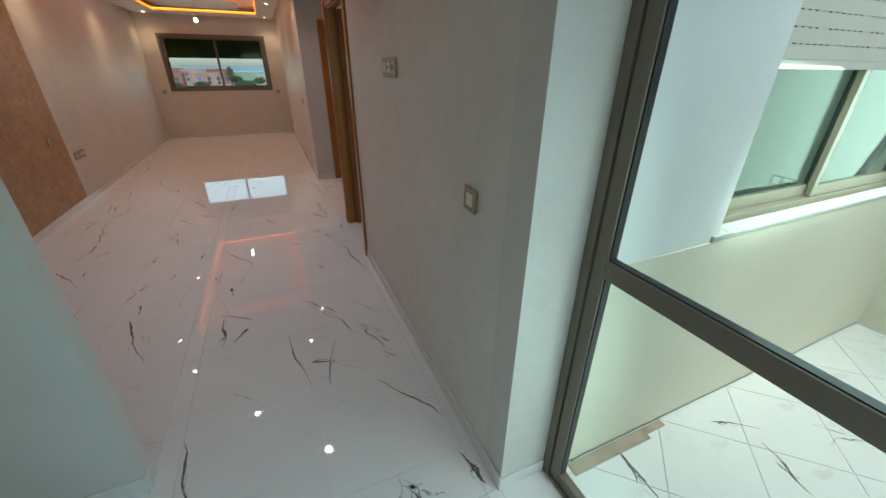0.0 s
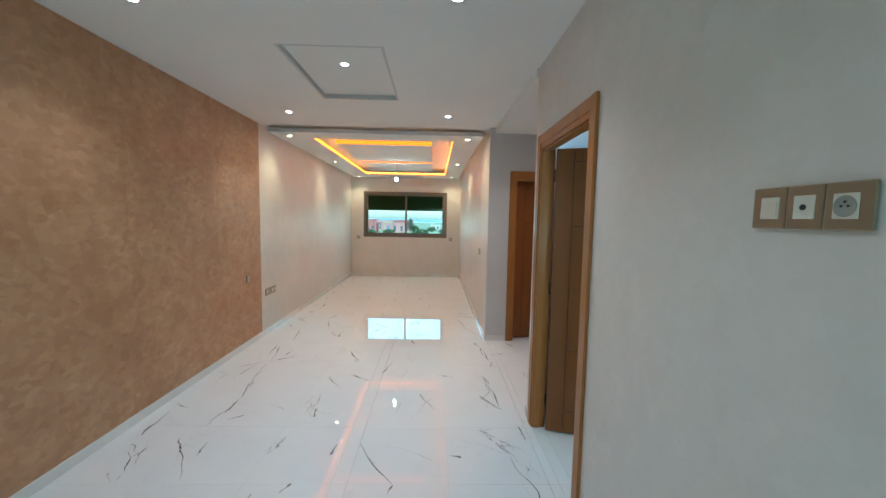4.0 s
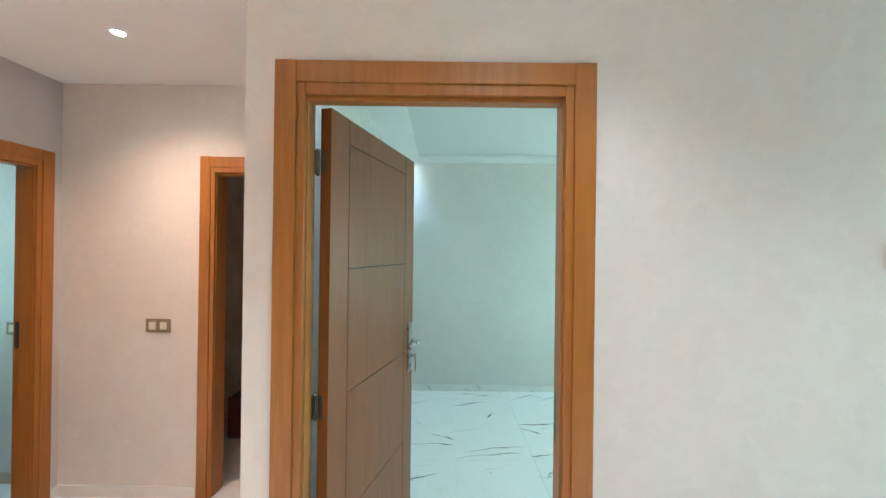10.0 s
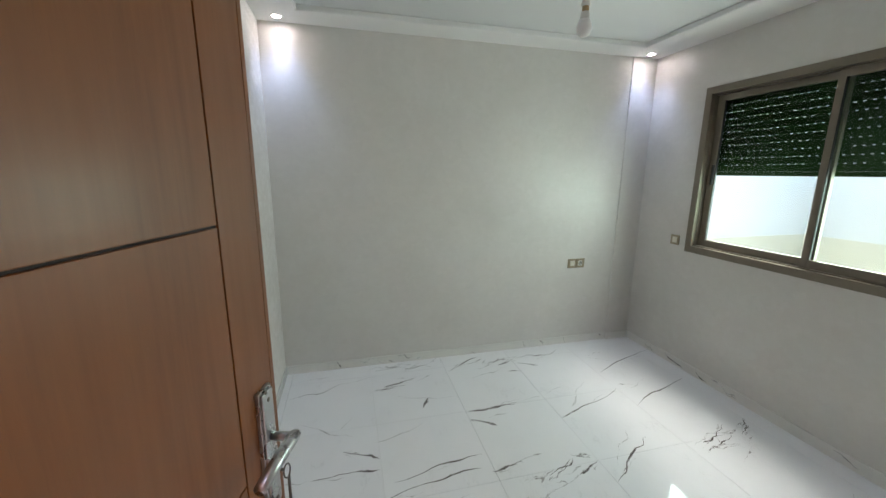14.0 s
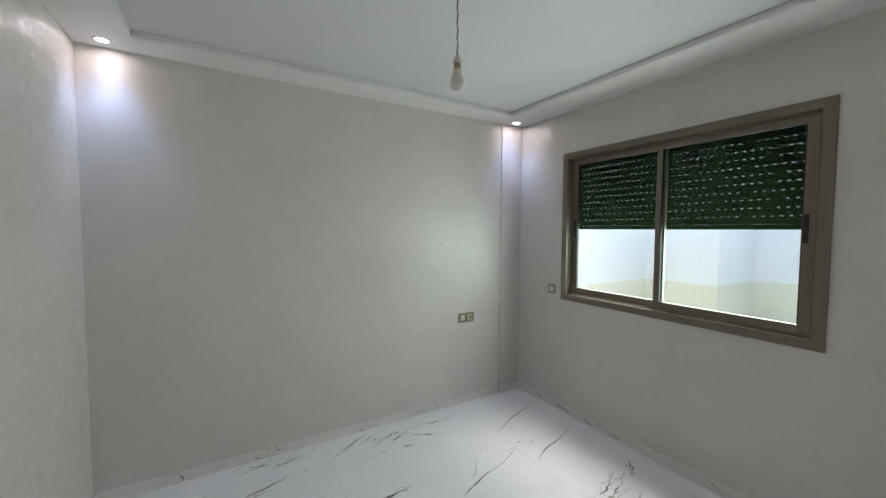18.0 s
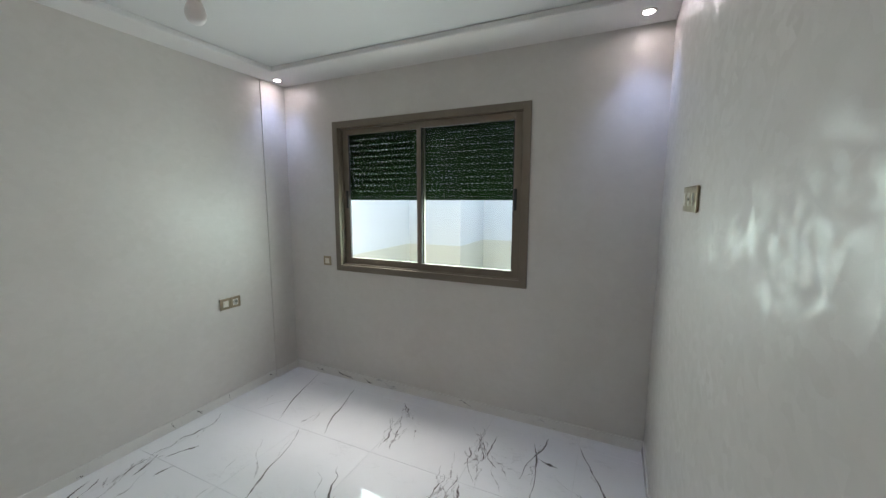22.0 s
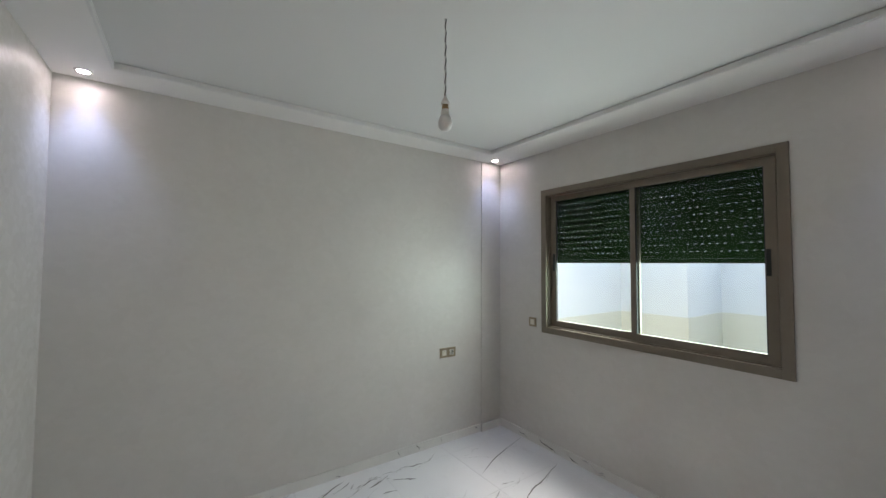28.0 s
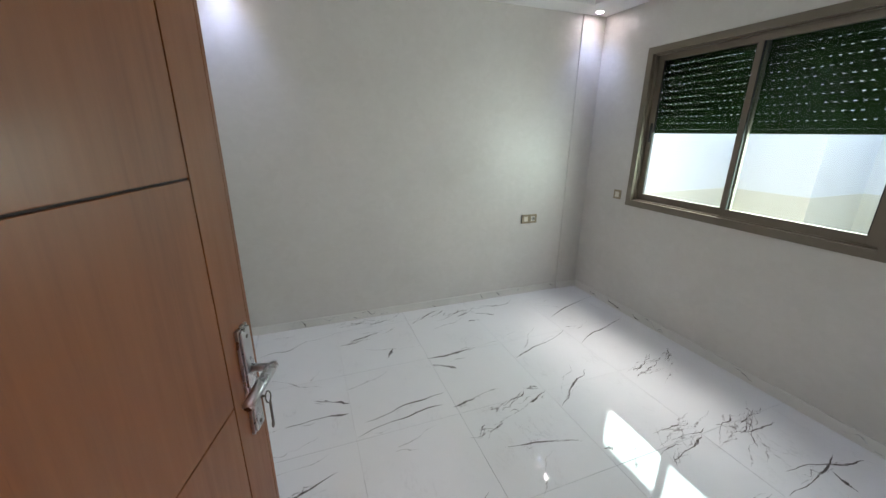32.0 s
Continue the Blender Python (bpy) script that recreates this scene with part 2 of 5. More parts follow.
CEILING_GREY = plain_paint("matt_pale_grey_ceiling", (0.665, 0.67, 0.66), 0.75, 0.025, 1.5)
MOULD_GREY = plain_paint("grey_moulding_paint", (0.58, 0.59, 0.60), 0.6, 0.04)
OUT_WHITE = plain_paint("outdoor_white_render", (0.80, 0.81, 0.80), 0.85, 0.04, 2.0, 0.06, 60)
OUT_CREAM = plain_paint("outdoor_cream_paint", (0.74, 0.71, 0.58), 0.7, 0.06, 2.0, 0.06, 60)
TILE = porcelain("polished_porcelain", (0.86, 0.86, 0.86), 0.010, 0.04)
TILE_OUT = porcelain("patio_porcelain", (0.76, 0.77, 0.76), 0.3)
SILL_STONE = porcelain("sill_marble", (0.52, 0.52, 0.50), 0.3, 0.2)
SKIRT = porcelain("skirting_porcelain", (0.79, 0.775, 0.74), 0.12, 0.12)
GROUT = plain_paint("pale_grout", (0.71, 0.70, 0.69), 0.8, 0.1, 12)
VEIN = vein_look("dark_vein", (0.135, 0.118, 0.112), (0.62, 0.61, 0.60), 0.33, 0.50)
VEIN_SOFT = vein_look("grey_smudge", (0.36, 0.34, 0.33), (0.79, 0.79, 0.79), 0.42, 0.62)
OAK = wood_grain("varnished_beech", (0.25, 0.087, 0.013), (0.385, 0.155, 0.029))
OAK_LEAF = wood_grain("varnished_beech_veneer", (0.156, 0.044, 0.0056), (0.222, 0.071, 0.0102), 0.42)
GROOVE = plain_paint("dark_groove", (0.025, 0.015, 0.012), 0.7)
KITCHEN_WOOD = wood_grain("oak_board", (0.12, 0.07, 0.032), (0.25, 0.155, 0.075), 0.5)
BLACK_STONE = plain_paint("black_granite", (0.012, 0.012, 0.013), 0.16, 0.4, 60, 0)
WHITE_LAC = plain_paint("white_lacquer", (0.80, 0.81, 0.81), 0.2, 0.02, 2, 0)
BRONZE = metal_look("champagne_aluminium", (0.21, 0.175, 0.135), 0.42, 0.35)
BRONZE_DARK = plain_paint("window_gasket_black", (0.02, 0.02, 0.02), 0.5)
PLATE = metal_look("champagne_plate", (0.36, 0.30, 0.205), 0.35, 0.6)
ROCKER = plain_paint("ivory_plastic", (0.72, 0.68, 0.58), 0.3, 0.03, 6, 0)
SOCKET_WELL = plain_paint("grey_socket_well", (0.36, 0.36, 0.31), 0.4, 0.03, 6, 0)
ROCKER_DARK = plain_paint("dark_socket_hole", (0.03, 0.03, 0.03), 0.5)
CHROME = metal_look("satin_nickel", (0.45, 0.45, 0.45), 0.3)
STEEL_DARK = metal_look("dark_hinge_steel", (0.16, 0.14, 0.12), 0.4)
SHUT_IN = plain_paint("green_shutter_inside", (0.012, 0.034, 0.005), 0.6, 0.1, 8, 0)
SHUT_IN.node_tree.nodes["Principled BSDF"].inputs["Specular IOR Level"].default_value = 0.12
SHUT_OUT = plain_paint("beige_shutter_outside", (0.66, 0.63, 0.55), 0.5, 0.05, 6, 0)
GLASS = pane_glass("window_glass", (0.86, 0.95, 0.92))
BULB_GLASS = plain_paint("frosted_bulb", (0.78, 0.76, 0.74), 0.35, 0.02, 6, 0)
CAP = plain_paint("white_bulb_holder", (0.72, 0.70, 0.66), 0.4, 0.04, 6, 0)
BRASS = metal_look("bulb_screw_brass", (0.42, 0.29, 0.15), 0.4, 0.8)
CORD = plain_paint("twisted_cord", (0.05, 0.045, 0.045), 0.6, 0.5, 160)
BATH_TILE = porcelain("bath_wall_porcelain", (0.52, 0.46, 0.38), 0.25, 0.2)
BATH_BOX = plain_paint("dark_red_box", (0.10, 0.025, 0.018), 0.5, 0.2)
MORTAR = plain_paint("bare_mortar", (0.40, 0.32, 0.25), 0.9, 0.3, 14, 0.6, 60)
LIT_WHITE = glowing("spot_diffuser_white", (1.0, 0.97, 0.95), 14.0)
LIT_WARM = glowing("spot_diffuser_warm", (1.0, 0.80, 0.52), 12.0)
LIT_BULB = glowing("lit_bulb", (1.0, 0.95, 0.88), 10.0)
LIT_COVE_GLOW = glowing("orange_cove_glow", LED_ORANGE, 2.9)
LIT_LED_HID = glowing("orange_led_bare", (1.0, 0.46, 0.12), 2.2)
# emission that imitates orange light falling on the dropped panels' front faces
LIT_PANEL_GLOW = glowing("orange_panel_glow", (1.0, 0.13, 0.002), 0.85)


# ---- mesh helpers ----
def slab(bm, x0, y0, z0, x1, y1, z1, bev=0.0):
    vs = [bm.verts.new(p) for p in ((x0, y0, z0), (x1, y0, z0), (x1, y1, z0), (x0, y1, z0), (x0, y0, z1), (x1, y0, z1), (x1, y1, z1), (x0, y1, z1))]
    fs = [bm.faces.new([vs[k] for k in f]) for f in ((3, 2, 1, 0), (4, 5, 6, 7), (0, 1, 5, 4), (1, 2, 6, 5), (2, 3, 7, 6), (3, 0, 4, 7))]
    if bev:
        bmesh.ops.bevel(bm, geom=list({e for f in fs for e in f.edges}), offset=bev, segments=2, affect="EDGES", profile=0.6)
    return bm


def boxes(*items, bev=0.0):
    bm = bmesh.new()
    for it in items:
        slab(bm, *it, bev=bev)
    return bm


def lathe(profile, steps=24, axis="Z", at=(0, 0, 0)):
    """A turned body from (radius, height) pairs."""
    bm = bmesh.new()
    rings = []
    for r, h in profile:
        ring = []
        for k in range(steps):
            a = 2 * math.pi * k / steps
            p = (r * math.cos(a), r * math.sin(a), h)
            if axis == "X":
                p = (h, p[0], p[1])
            elif axis == "Y":
                p = (p[0], h, p[1])
            ring.append(bm.verts.new(Vector(p) + Vector(at)))
        rings.append(ring)
    for a, b in zip(rings, rings[1:]):
        for k in range(steps):
            bm.faces.new((a[k], a[(k + 1) % steps], b[(k + 1) % steps], b[k]))
    bm.faces.new(rings[0][::-1])
    bm.faces.new(rings[-1])
    bmesh.ops.recalc_face_normals(bm, faces=bm.faces)
    return bm


def tube(points, radius, steps=8):
    bm = bmesh.new()
    rings = []
    for k, p in enumerate(points):
        p = Vector(p)
        way = (Vector(points[min(k + 1, len(points) - 1)]) - Vector(points[max(k - 1, 0)])).normalized()
        q = way.to_track_quat("Z", "Y")
        r = radius[k] if isinstance(radius, (list, tuple)) else radius
        rings.append([bm.verts.new(p + q @ Vector((r * math.cos(2 * math.pi * j / steps), r * math.sin(2 * math.pi * j / steps), 0))) for j in range(steps)])
    for a, b in zip(rings, rings[1:]):
        for j in range(steps):
            bm.faces.new((a[j], a[(j + 1) % steps], b[(j + 1) % steps], b[j]))
    bm.faces.new(rings[0][::-1])
    bm.faces.new(rings[-1])
    bmesh.ops.recalc_face_normals(bm, faces=bm.faces)
    return bm


def mesh_of(name, bm, material, smooth=False):
    me = bpy.data.meshes.new(name)
    bm.to_mesh(me)
    bm.free()
    for mt in material if isinstance(material, (list, tuple)) else (material,):
        me.materials.append(mt)
    if smooth:
        for p in me.polygons:
            p.use_smooth = True
    return me


def part(name, bm, material, parent=None, label="", smooth=False):
    ob = new(name, mesh_of(name, bm, material, smooth))
    if parent:
        ob.parent = parent
    if label:
        ob["label"] = label
    return ob


def thing(name, x, y, z, rz=0.0, label="", category="", group=""):
    e = new(name)
    e.empty_display_size = 0.05
    e.matrix_world = pose(x, y, z, 0, 0, rz)
    return tagged(e, label, category, group)


def setting(name, bm, material, label, category):
    return tagged(part(name, bm, material), label, category, kind="structure")


def holed(axis, u0, u1, v0, v1, lo, hi, holes):
    """Boxes for a slab with rectangular holes; axis is its normal, (u, v) the other two in order x, y, z."""
    us = sorted({u0, u1, *[min(max(h[0], u0), u1) for h in holes], *[min(max(h[1], u0), u1) for h in holes]})
    bm = bmesh.new()
    for a, b in zip(us, us[1:]):
        cuts = sorted((h[2], h[3]) for h in holes if h[0] < (a + b) / 2 < h[1])
        v = v0
        spans = []
        for c, d in cuts:
            if c > v:
                spans.append((v, c))
            v = max(v, d)
        if v < v1:
            spans.append((v, v1))
        for c, d in spans:
            if axis == "x":
                slab(bm, lo, a, c, hi, b, d)
            elif axis == "y":
                slab(bm, a, lo, c, b, hi, d)
            else:
                slab(bm, a, c, lo, b, d, hi)
    return bm


# ---- plan ----
XL, XE, XB, XR = -2.39, 0.587, 0.667, 3.655      # hall west and east faces, bedroom west and east faces
YS, YN, YA, YD, YF = 1.08, 4.30, 4.37, 6.20, 11.43  # bedroom south and north, alcove south, door wall, far window wall
TOP, HALL_Z, SALON_Z, BED_Z, ALC_Z = 2.95, 2.71, 2.63, 2.598, 2.64
D1 = (3.335, 4.222)     # rough opening of the bedroom door, along y
D2 = (0.825, 1.69)      # along x
D3 = (4.46, 5.245)      # along y
HEAD = 2.115
BW = (1.455, 3.10, 1.0, 2.245)   # bedroom window
SW = (-2.055, 0.145, 1.065, 2.255)  # salon window

# ---- walls ----
setting("wall_west", boxes((XL - 0.2, 1.62, -0.05, XL, YF, TOP)), PEARL_HALL, "cream pearl-plastered hall and salon side wall", "wall")
setting("accent_wall_finish", boxes((XL, 1.63, 0.072, XL + 0.004, 6.253, HALL_Z - 0.002)), SUEDE, "copper-brown suede plaster on the hall wall", "wall finish")
setting("wall_stub", boxes((XL - 0.2, 1.54, -0.05, -0.766, 1.62, TOP), bev=0.0), KITCHEN_WALL, "pale grey-green partition between kitchen and hall", "wall")
setting("wall_kitchen_pier", boxes((-1.62, 1.085, -0.05, -1.452, 1.54, TOP)), KITCHEN_WALL, "pale painted pier beside the kitchen units", "wall")
setting("wall_kitchen_west", boxes((-1.85, -2.5, -0.05, -1.62, 1.54, TOP), (-1.62, -2.5, -0.05, -1.45, 0.80, TOP)), KITCHEN_WALL, "pale painted kitchen wall behind the units", "wall")
setting("wall_kitchen_south", holed("y", -1.85, 1.0, -0.05, TOP, -2.65, -2.5, [(-1.0, 0.5, 0.9, 2.3)]), KITCHEN_WALL, "pale painted kitchen end wall", "wall")
setting("wall_kitchen_east", boxes((XE, -2.5, -0.05, 0.88, -0.87, TOP)), KITCHEN_WALL, "pale painted kitchen wall beside the patio door", "wall")
setting("wall_hall_east", holed("x", YS, YA, -0.05, TOP, XE, XB, [(D1[0], D1[1], -0.05, HEAD)]), PEARL_HALL, "cream pearl-plastered wall with the open bedroom door", "wall")
setting("wall_bedroom_south", holed("y", XE, XR + 0.2, -0.05, TOP, 0.945, YS, [(BW[0] + 0.02, BW[1] - 0.02, BW[2] + 0.02, BW[3] - 0.02)]), PEARL, "white pearl-plastered bedroom window wall", "wall")
setting("wall_bedroom_east", boxes((XR, 0.93, -0.05, XR + 0.2, YA, TOP)), PEARL, "white pearl-plastered bedroom wall with a silky sheen", "wall")
setting("wall_bedroom_north", boxes((XB, YN, -0.05, XR, YA, TOP)), PEARL, "white pearl-plastered bedroom wall beside the open door", "wall")
setting("wall_bedroom_west", holed("x", YS, YN, -0.05, TOP, XB - 0.0005, XB + 0.0035, [(D1[0], D1[1], -0.05, HEAD)]), PEARL, "white pearl plaster on the bedroom door wall", "wall finish")
setting("corner_pilaster", boxes((XR - 0.006, YS, 0.0, XR, 1.328, BED_Z)), PEARL, "shallow white corner pilaster in the bedroom", "pilaster")
setting("wall_alcove_east", holed("x", YA, YD, -0.05, TOP, 1.81, 1.93, [(D3[0], D3[1], -0.05, HEAD)]), PEARL_HALL, "cream pearl-plastered alcove wall with the dark bathroom opening", "wall")
setting("wall_alcove_north", holed("y", 0.5, 1.93, -0.05, TOP, YD, 6.32, [(D2[0], D2[1], -0.05, HEAD)]), PEARL_GREY, "soft grey plastered alcove wall with a wooden door ajar", "wall")
setting("wall_salon_east", boxes((0.5, 6.32, -0.05, 0.62, YF, TOP), (0.497, 6.2, -0.05, 0.5, 6.32, TOP)), PEARL_HALL, "cream pearl-plastered salon side wall", "wall")
setting("wall_salon_north", holed("y", XL - 0.2, 0.62, -0.05, TOP, YF, YF + 0.2, [(SW[0] + 0.02, SW[1] - 0.02, SW[2] + 0.02, SW[3] - 0.02)]), PEARL_HALL, "cream plastered salon end wall with a sliding window", "wall")
setting("wall_side_room_east", boxes((1.93, YD, -0.05, 2.1, 7.6, TOP)), PEARL, "pale plastered wall of the room behind the door ajar", "wall")
setting("wall_side_room_north", holed("y", 0.62, 1.93, -0.05, TOP, 7.4, 7.6, [(0.85, 1.75, 0.9, 2.3)]), PEARL, "pale plastered end wall of the side room", "wall")
setting("wall_bath_east", boxes((2.95, YA, -0.05, 3.05, YD, TOP)), BATH_TILE, "dim marble-look bathroom wall", "wall")
setting("wall_bath_north", boxes((1.93, YD - 0.02, -0.05, 3.05, YD, TOP)), BATH_TILE, "dim marble-look bathroom side wall", "wall")
# patio
setting("wall_patio_north", holed("y", 0.90, 3.55, -0.1, 3.4, 0.93, 0.9445, [(BW[0] + 0.02, BW[1] - 0.02, BW[2] + 0.02, BW[3] - 0.02)]), OUT_WHITE, "bright white rendered patio wall around the bedroom window", "wall")
setting("wall_patio_east", boxes((3.55, -2.2, -0.1, 3.85, 0.93, 3.4)), OUT_WHITE, "bright white rendered patio wall", "wall")
setting("wall_patio_south", boxes((0.58, -2.1, -0.1, 3.55, -1.9, 3.4), (2.77, -1.9, -0.1, 3.55, -0.95, 3.4)), OUT_WHITE, "bright white rendered patio wall with a projecting pier", "wall")
setting("wall_patio_west", boxes((0.86, -1.9, -0.1, 0.90, -0.87, 3.4), (0.80, -0.87, 2.30, 0.90, 0.945, 3.4)), OUT_WHITE, "white rendered patio wall above the glazed door", "wall")
DADO = 1.0
setting("patio_dado", boxes((0.90, 0.925, 0.0, BW[0] - 0.02, 0.93, DADO), (BW[0] - 0.02, 0.925, 0.0, BW[1] + 0.02, 0.93, DADO + 0.01), (BW[1] + 0.02, 0.925, 0.0, 3.55, 0.93, DADO), (3.545, -0.95, 0.0, 3.55, 0.925, DADO), (2.765, -0.95, 0.0, 3.545, -0.945, DADO), (2.765, -1.895, 0.0, 2.77, -0.95, DADO), (0.90, -1.9, 0.0, 2.765, -1.895, DADO)), OUT_CREAM, "cream painted dado round the patio walls", "dado")

# ---- ceilings ----
setting("roof_slab", boxes((-2.6, -2.65, TOP, 0.62, 11.63, 3.1), (0.62, -2.65, TOP, 0.88, 7.6, 3.1), (0.88, 0.93, TOP, 3.85, 7.6, 3.1)), OUT_WHITE, "white concrete roof slab", "roof")
REC = (-1.28, -0.545, 4.10, 5.24)
setting("ceiling_hall", holed("z", XL, XE, -2.5, 6.2, HALL_Z, HALL_Z + 0.04, [REC]), CEILING, "white gypsum hall ceiling with a small recess", "ceiling")
setting("ceiling_hall_end", boxes((XL, 6.2, HALL_Z, 0.497, 6.60, HALL_Z + 0.04), (XL, 6.56, HALL_Z + 0.04, 0.497, 6.60, 2.79)), CEILING, "white gypsum hall ceiling running over the salon panel", "ceiling")
setting("ceiling_hall_recess", boxes((REC[0] - 0.03, REC[2] - 0.03, HALL_Z + 0.04, REC[1] + 0.03, REC[3] + 0.03, HALL_Z + 0.07)), CEILING, "white recessed gypsum ceiling panel", "ceiling")
CO = (-1.86, 0.06, 6.71, 10.74)
setting("ceiling_salon_panel", holed("z", -2.315, 0.43, 6.345, 11.36, SALON_Z, SALON_Z + 0.042, [CO]), CEILING, "white floating gypsum panel round the salon ceiling", "ceiling")
setting("ceiling_salon", boxes((XL, 6.56, 2.79, 0.5, YF, 2.83)), CEILING, "white salon ceiling above the light cove", "ceiling")
setting("ceiling_salon_drop_front", boxes((-1.70, 7.28, 2.675, -0.245, 8.90, 2.79), bev=0.002), CEILING, "white dropped gypsum panel with orange light put on its front edge", "ceiling")
setting("ceiling_salon_drop_back", boxes((-1.66, 9.12, 2.675, -0.245, 10.40, 2.79), bev=0.002), CEILING, "white dropped gypsum panel", "ceiling")
setting("ceiling_salon_band", boxes((-2.315, 6.339, SALON_Z - 0.001, 0.43, 6.345, SALON_Z + 0.043)), MOULD_GREY, "grey front edge of the salon ceiling panel", "ceiling trim")
setting("ceiling_alcove", boxes((XE - 0.02, YA, ALC_Z, 1.81, YD, ALC_Z + 0.10)), CEILING, "white gypsum alcove ceiling set lower than the hall", "ceiling")
BC = (0.93, 3.43, 1.40, 4.035)
setting("ceiling_bedroom_border", holed("z", XB, XR, YS, YN, BED_Z, BED_Z + 0.036, [BC]), CEILING, "white gypsum border round the bedroom ceiling", "ceiling")
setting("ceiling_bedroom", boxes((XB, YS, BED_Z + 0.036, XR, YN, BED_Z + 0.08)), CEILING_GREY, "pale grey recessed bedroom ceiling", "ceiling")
setting("ceiling_side_room", boxes((0.62, 6.32, 2.6, 1.93, 7.4, 2.65)), CEILING, "white ceiling of the side room", "ceiling")
setting("ceiling_bath", boxes((1.93, YA, 2.5, 2.95, YD - 0.02, 2.55)), CEILING, "white bathroom ceiling", "ceiling")


def frame_moulding(name, x0, x1, y0, y1, z, w, h, material, label):
    """Stepped moulding round a ceiling recess, on its inner faces."""
    bm = boxes((x0, y0, z, x1, y0 + w, z + h), (x0, y1 - w, z, x1, y1, z + h), (x0, y0 + w, z, x0 + w, y1 - w, z + h), (x1 - w, y0 + w, z, x1, y1 - w, z + h))
    return setting(name, bm, material, label, "ceiling moulding")


frame_moulding("ceiling_hall_moulding", REC[0], REC[1], REC[2], REC[3], HALL_Z, 0.022, 0.039, MOULD_GREY, "grey stepped moulding round the hall ceiling recess")
setting("ceiling_bedroom_moulding", boxes((BC[0], BC[2], BED_Z + 0.002, BC[1], BC[2] + 0.012, BED_Z + 0.034), (BC[0], BC[3] - 0.012, BED_Z + 0.002, BC[1], BC[3], BED_Z + 0.034), (BC[0], BC[2] + 0.012, BED_Z + 0.002, BC[0] + 0.012, BC[3] - 0.012, BED_Z + 0.034), (BC[1] - 0.012, BC[2] + 0.012, BED_Z + 0.002, BC[1], BC[3] - 0.012, BED_Z + 0.034), bev=0.003), STEP_GREY, "soft grey step moulding round the bedroom ceiling", "ceiling moulding")

# ---- skirtings ----
SK_H, SK_T = 0.072, 0.011


def skirting(name, x0, y0, x1, y1, material=SKIRT, label="pale marble-look skirting along the wall"):
    return setting(name, boxes((min(x0, x1), min(y0, y1), 0.0, max(x0, x1), max(y0, y1), SK_H), bev=0.002), material, label, "skirting")


skirting("baseboard", XL, 1.62, XL + SK_T, YF)
skirting("baseboard", XL + SK_T, YF - SK_T, 0.497, YF)
skirting("baseboard", 0.497 - SK_T, 6.2, 0.497, YF - SK_T)
skirting("baseboard", 0.497 - SK_T, YD - SK_T, 0.758, YD)
skirting("baseboard", 1.756, YD - SK_T, 1.81, YD)
skirting("baseboard", 1.81 - SK_T, 5.312, 1.81, YD - SK_T)
skirting("baseboard", XE - SK_T, 4.29, XE, YA)
skirting("baseboard", XE - SK_T, 0.945 - SK_T, XE, 3.268)
skirting("baseboard", XE, 0.945 - SK_T, 0.80, 0.945)
skirting("baseboard", -1.452, 1.54 - SK_T, -0.766 + SK_T, 1.54)
skirting("baseboard", -0.766, 1.54, -0.766 + SK_T, 1.62)
skirting("baseboard", -1.452, 1.085, -1.452 + SK_T, 1.54 - SK_T)
skirting("baseboard", XR - SK_T - 0.016, YS, XR - 0.016, 1.328 + SK_T)
skirt_e = skirting("baseboard", XR - SK_T, 1.328 + SK_T, XR, YN)
skirt_s = skirting("baseboard", XB + 0.0035, YS, XR - 0.027, YS + SK_T)
skirting("baseboard", XB, YN - SK_T, XR - SK_T, YN)
skirting("baseboard", XB + 0.0035, YS + SK_T, XB + 0.0035 + SK_T, 3.26)
skirting("baseboard", 1.93 - SK_T, 6.32, 1.93, 7.4, BATH_TILE, "brown marble-look skirting")


# ---- lamps ----
def downlight(x, y, z, colour, watts, glow, label, group, cone=112, r=0.027, blend=0.9):
    e = thing("downlight", x, y, z, 0, label, "ceiling light", group)
    ring = lathe([(r + 0.012, 0.0), (r + 0.012, -0.004), (r + 0.004, -0.007), (r, -0.005), (r, 0.0)], 28)
    part("trim_ring", ring, CAP, e, "white trim ring", True)
    part("diffuser", lathe([(r, -0.001), (r * 0.98, -0.0045)], 28), glow, e, "bright lit diffuser")
    lamp = new("downlight_lamp", bpy.data.lights.new("downlight_lamp", "SPOT"))
    lamp.data.energy, lamp.data.color, lamp.data.spot_size, lamp.data.spot_blend, lamp.data.shadow_soft_size = watts, colour, radians(cone), blend, 0.035
    lamp.matrix_world = pose(x, y, z - 0.02)
    return e


for x, y in ((-1.80, 5.72), (-0.05, 5.75), (-1.82, 3.62), (-0.08, 3.52), (-0.43, 2.24)):
    downlight(x, y, HALL_Z, HALL_SPOT, 6.2, LIT_WHITE, "small round white downlight in the hall ceiling", "hall downlights")
downlight(-0.90, 4.50, HALL_Z + 0.04, HALL_SPOT, 5.2, LIT_WHITE, "small round white downlight in the ceiling recess", "hall downlights")
downlight(1.232, 5.34, ALC_Z, (1.0, 0.58, 0.42), 8.6, LIT_WHITE, "small round white downlight in the alcove ceiling", "hall downlights", 138, 0.027, 1.0)
for x in (-2.11, 0.245):
    for y in (6.55, 8.82, 11.13):
        downlight(x, y, SALON_Z, SALON_SPOT, 6.0, LIT_WARM, "small round warm downlight in the salon ceiling panel", "salon downlights", 116, 0.027, 1.0)
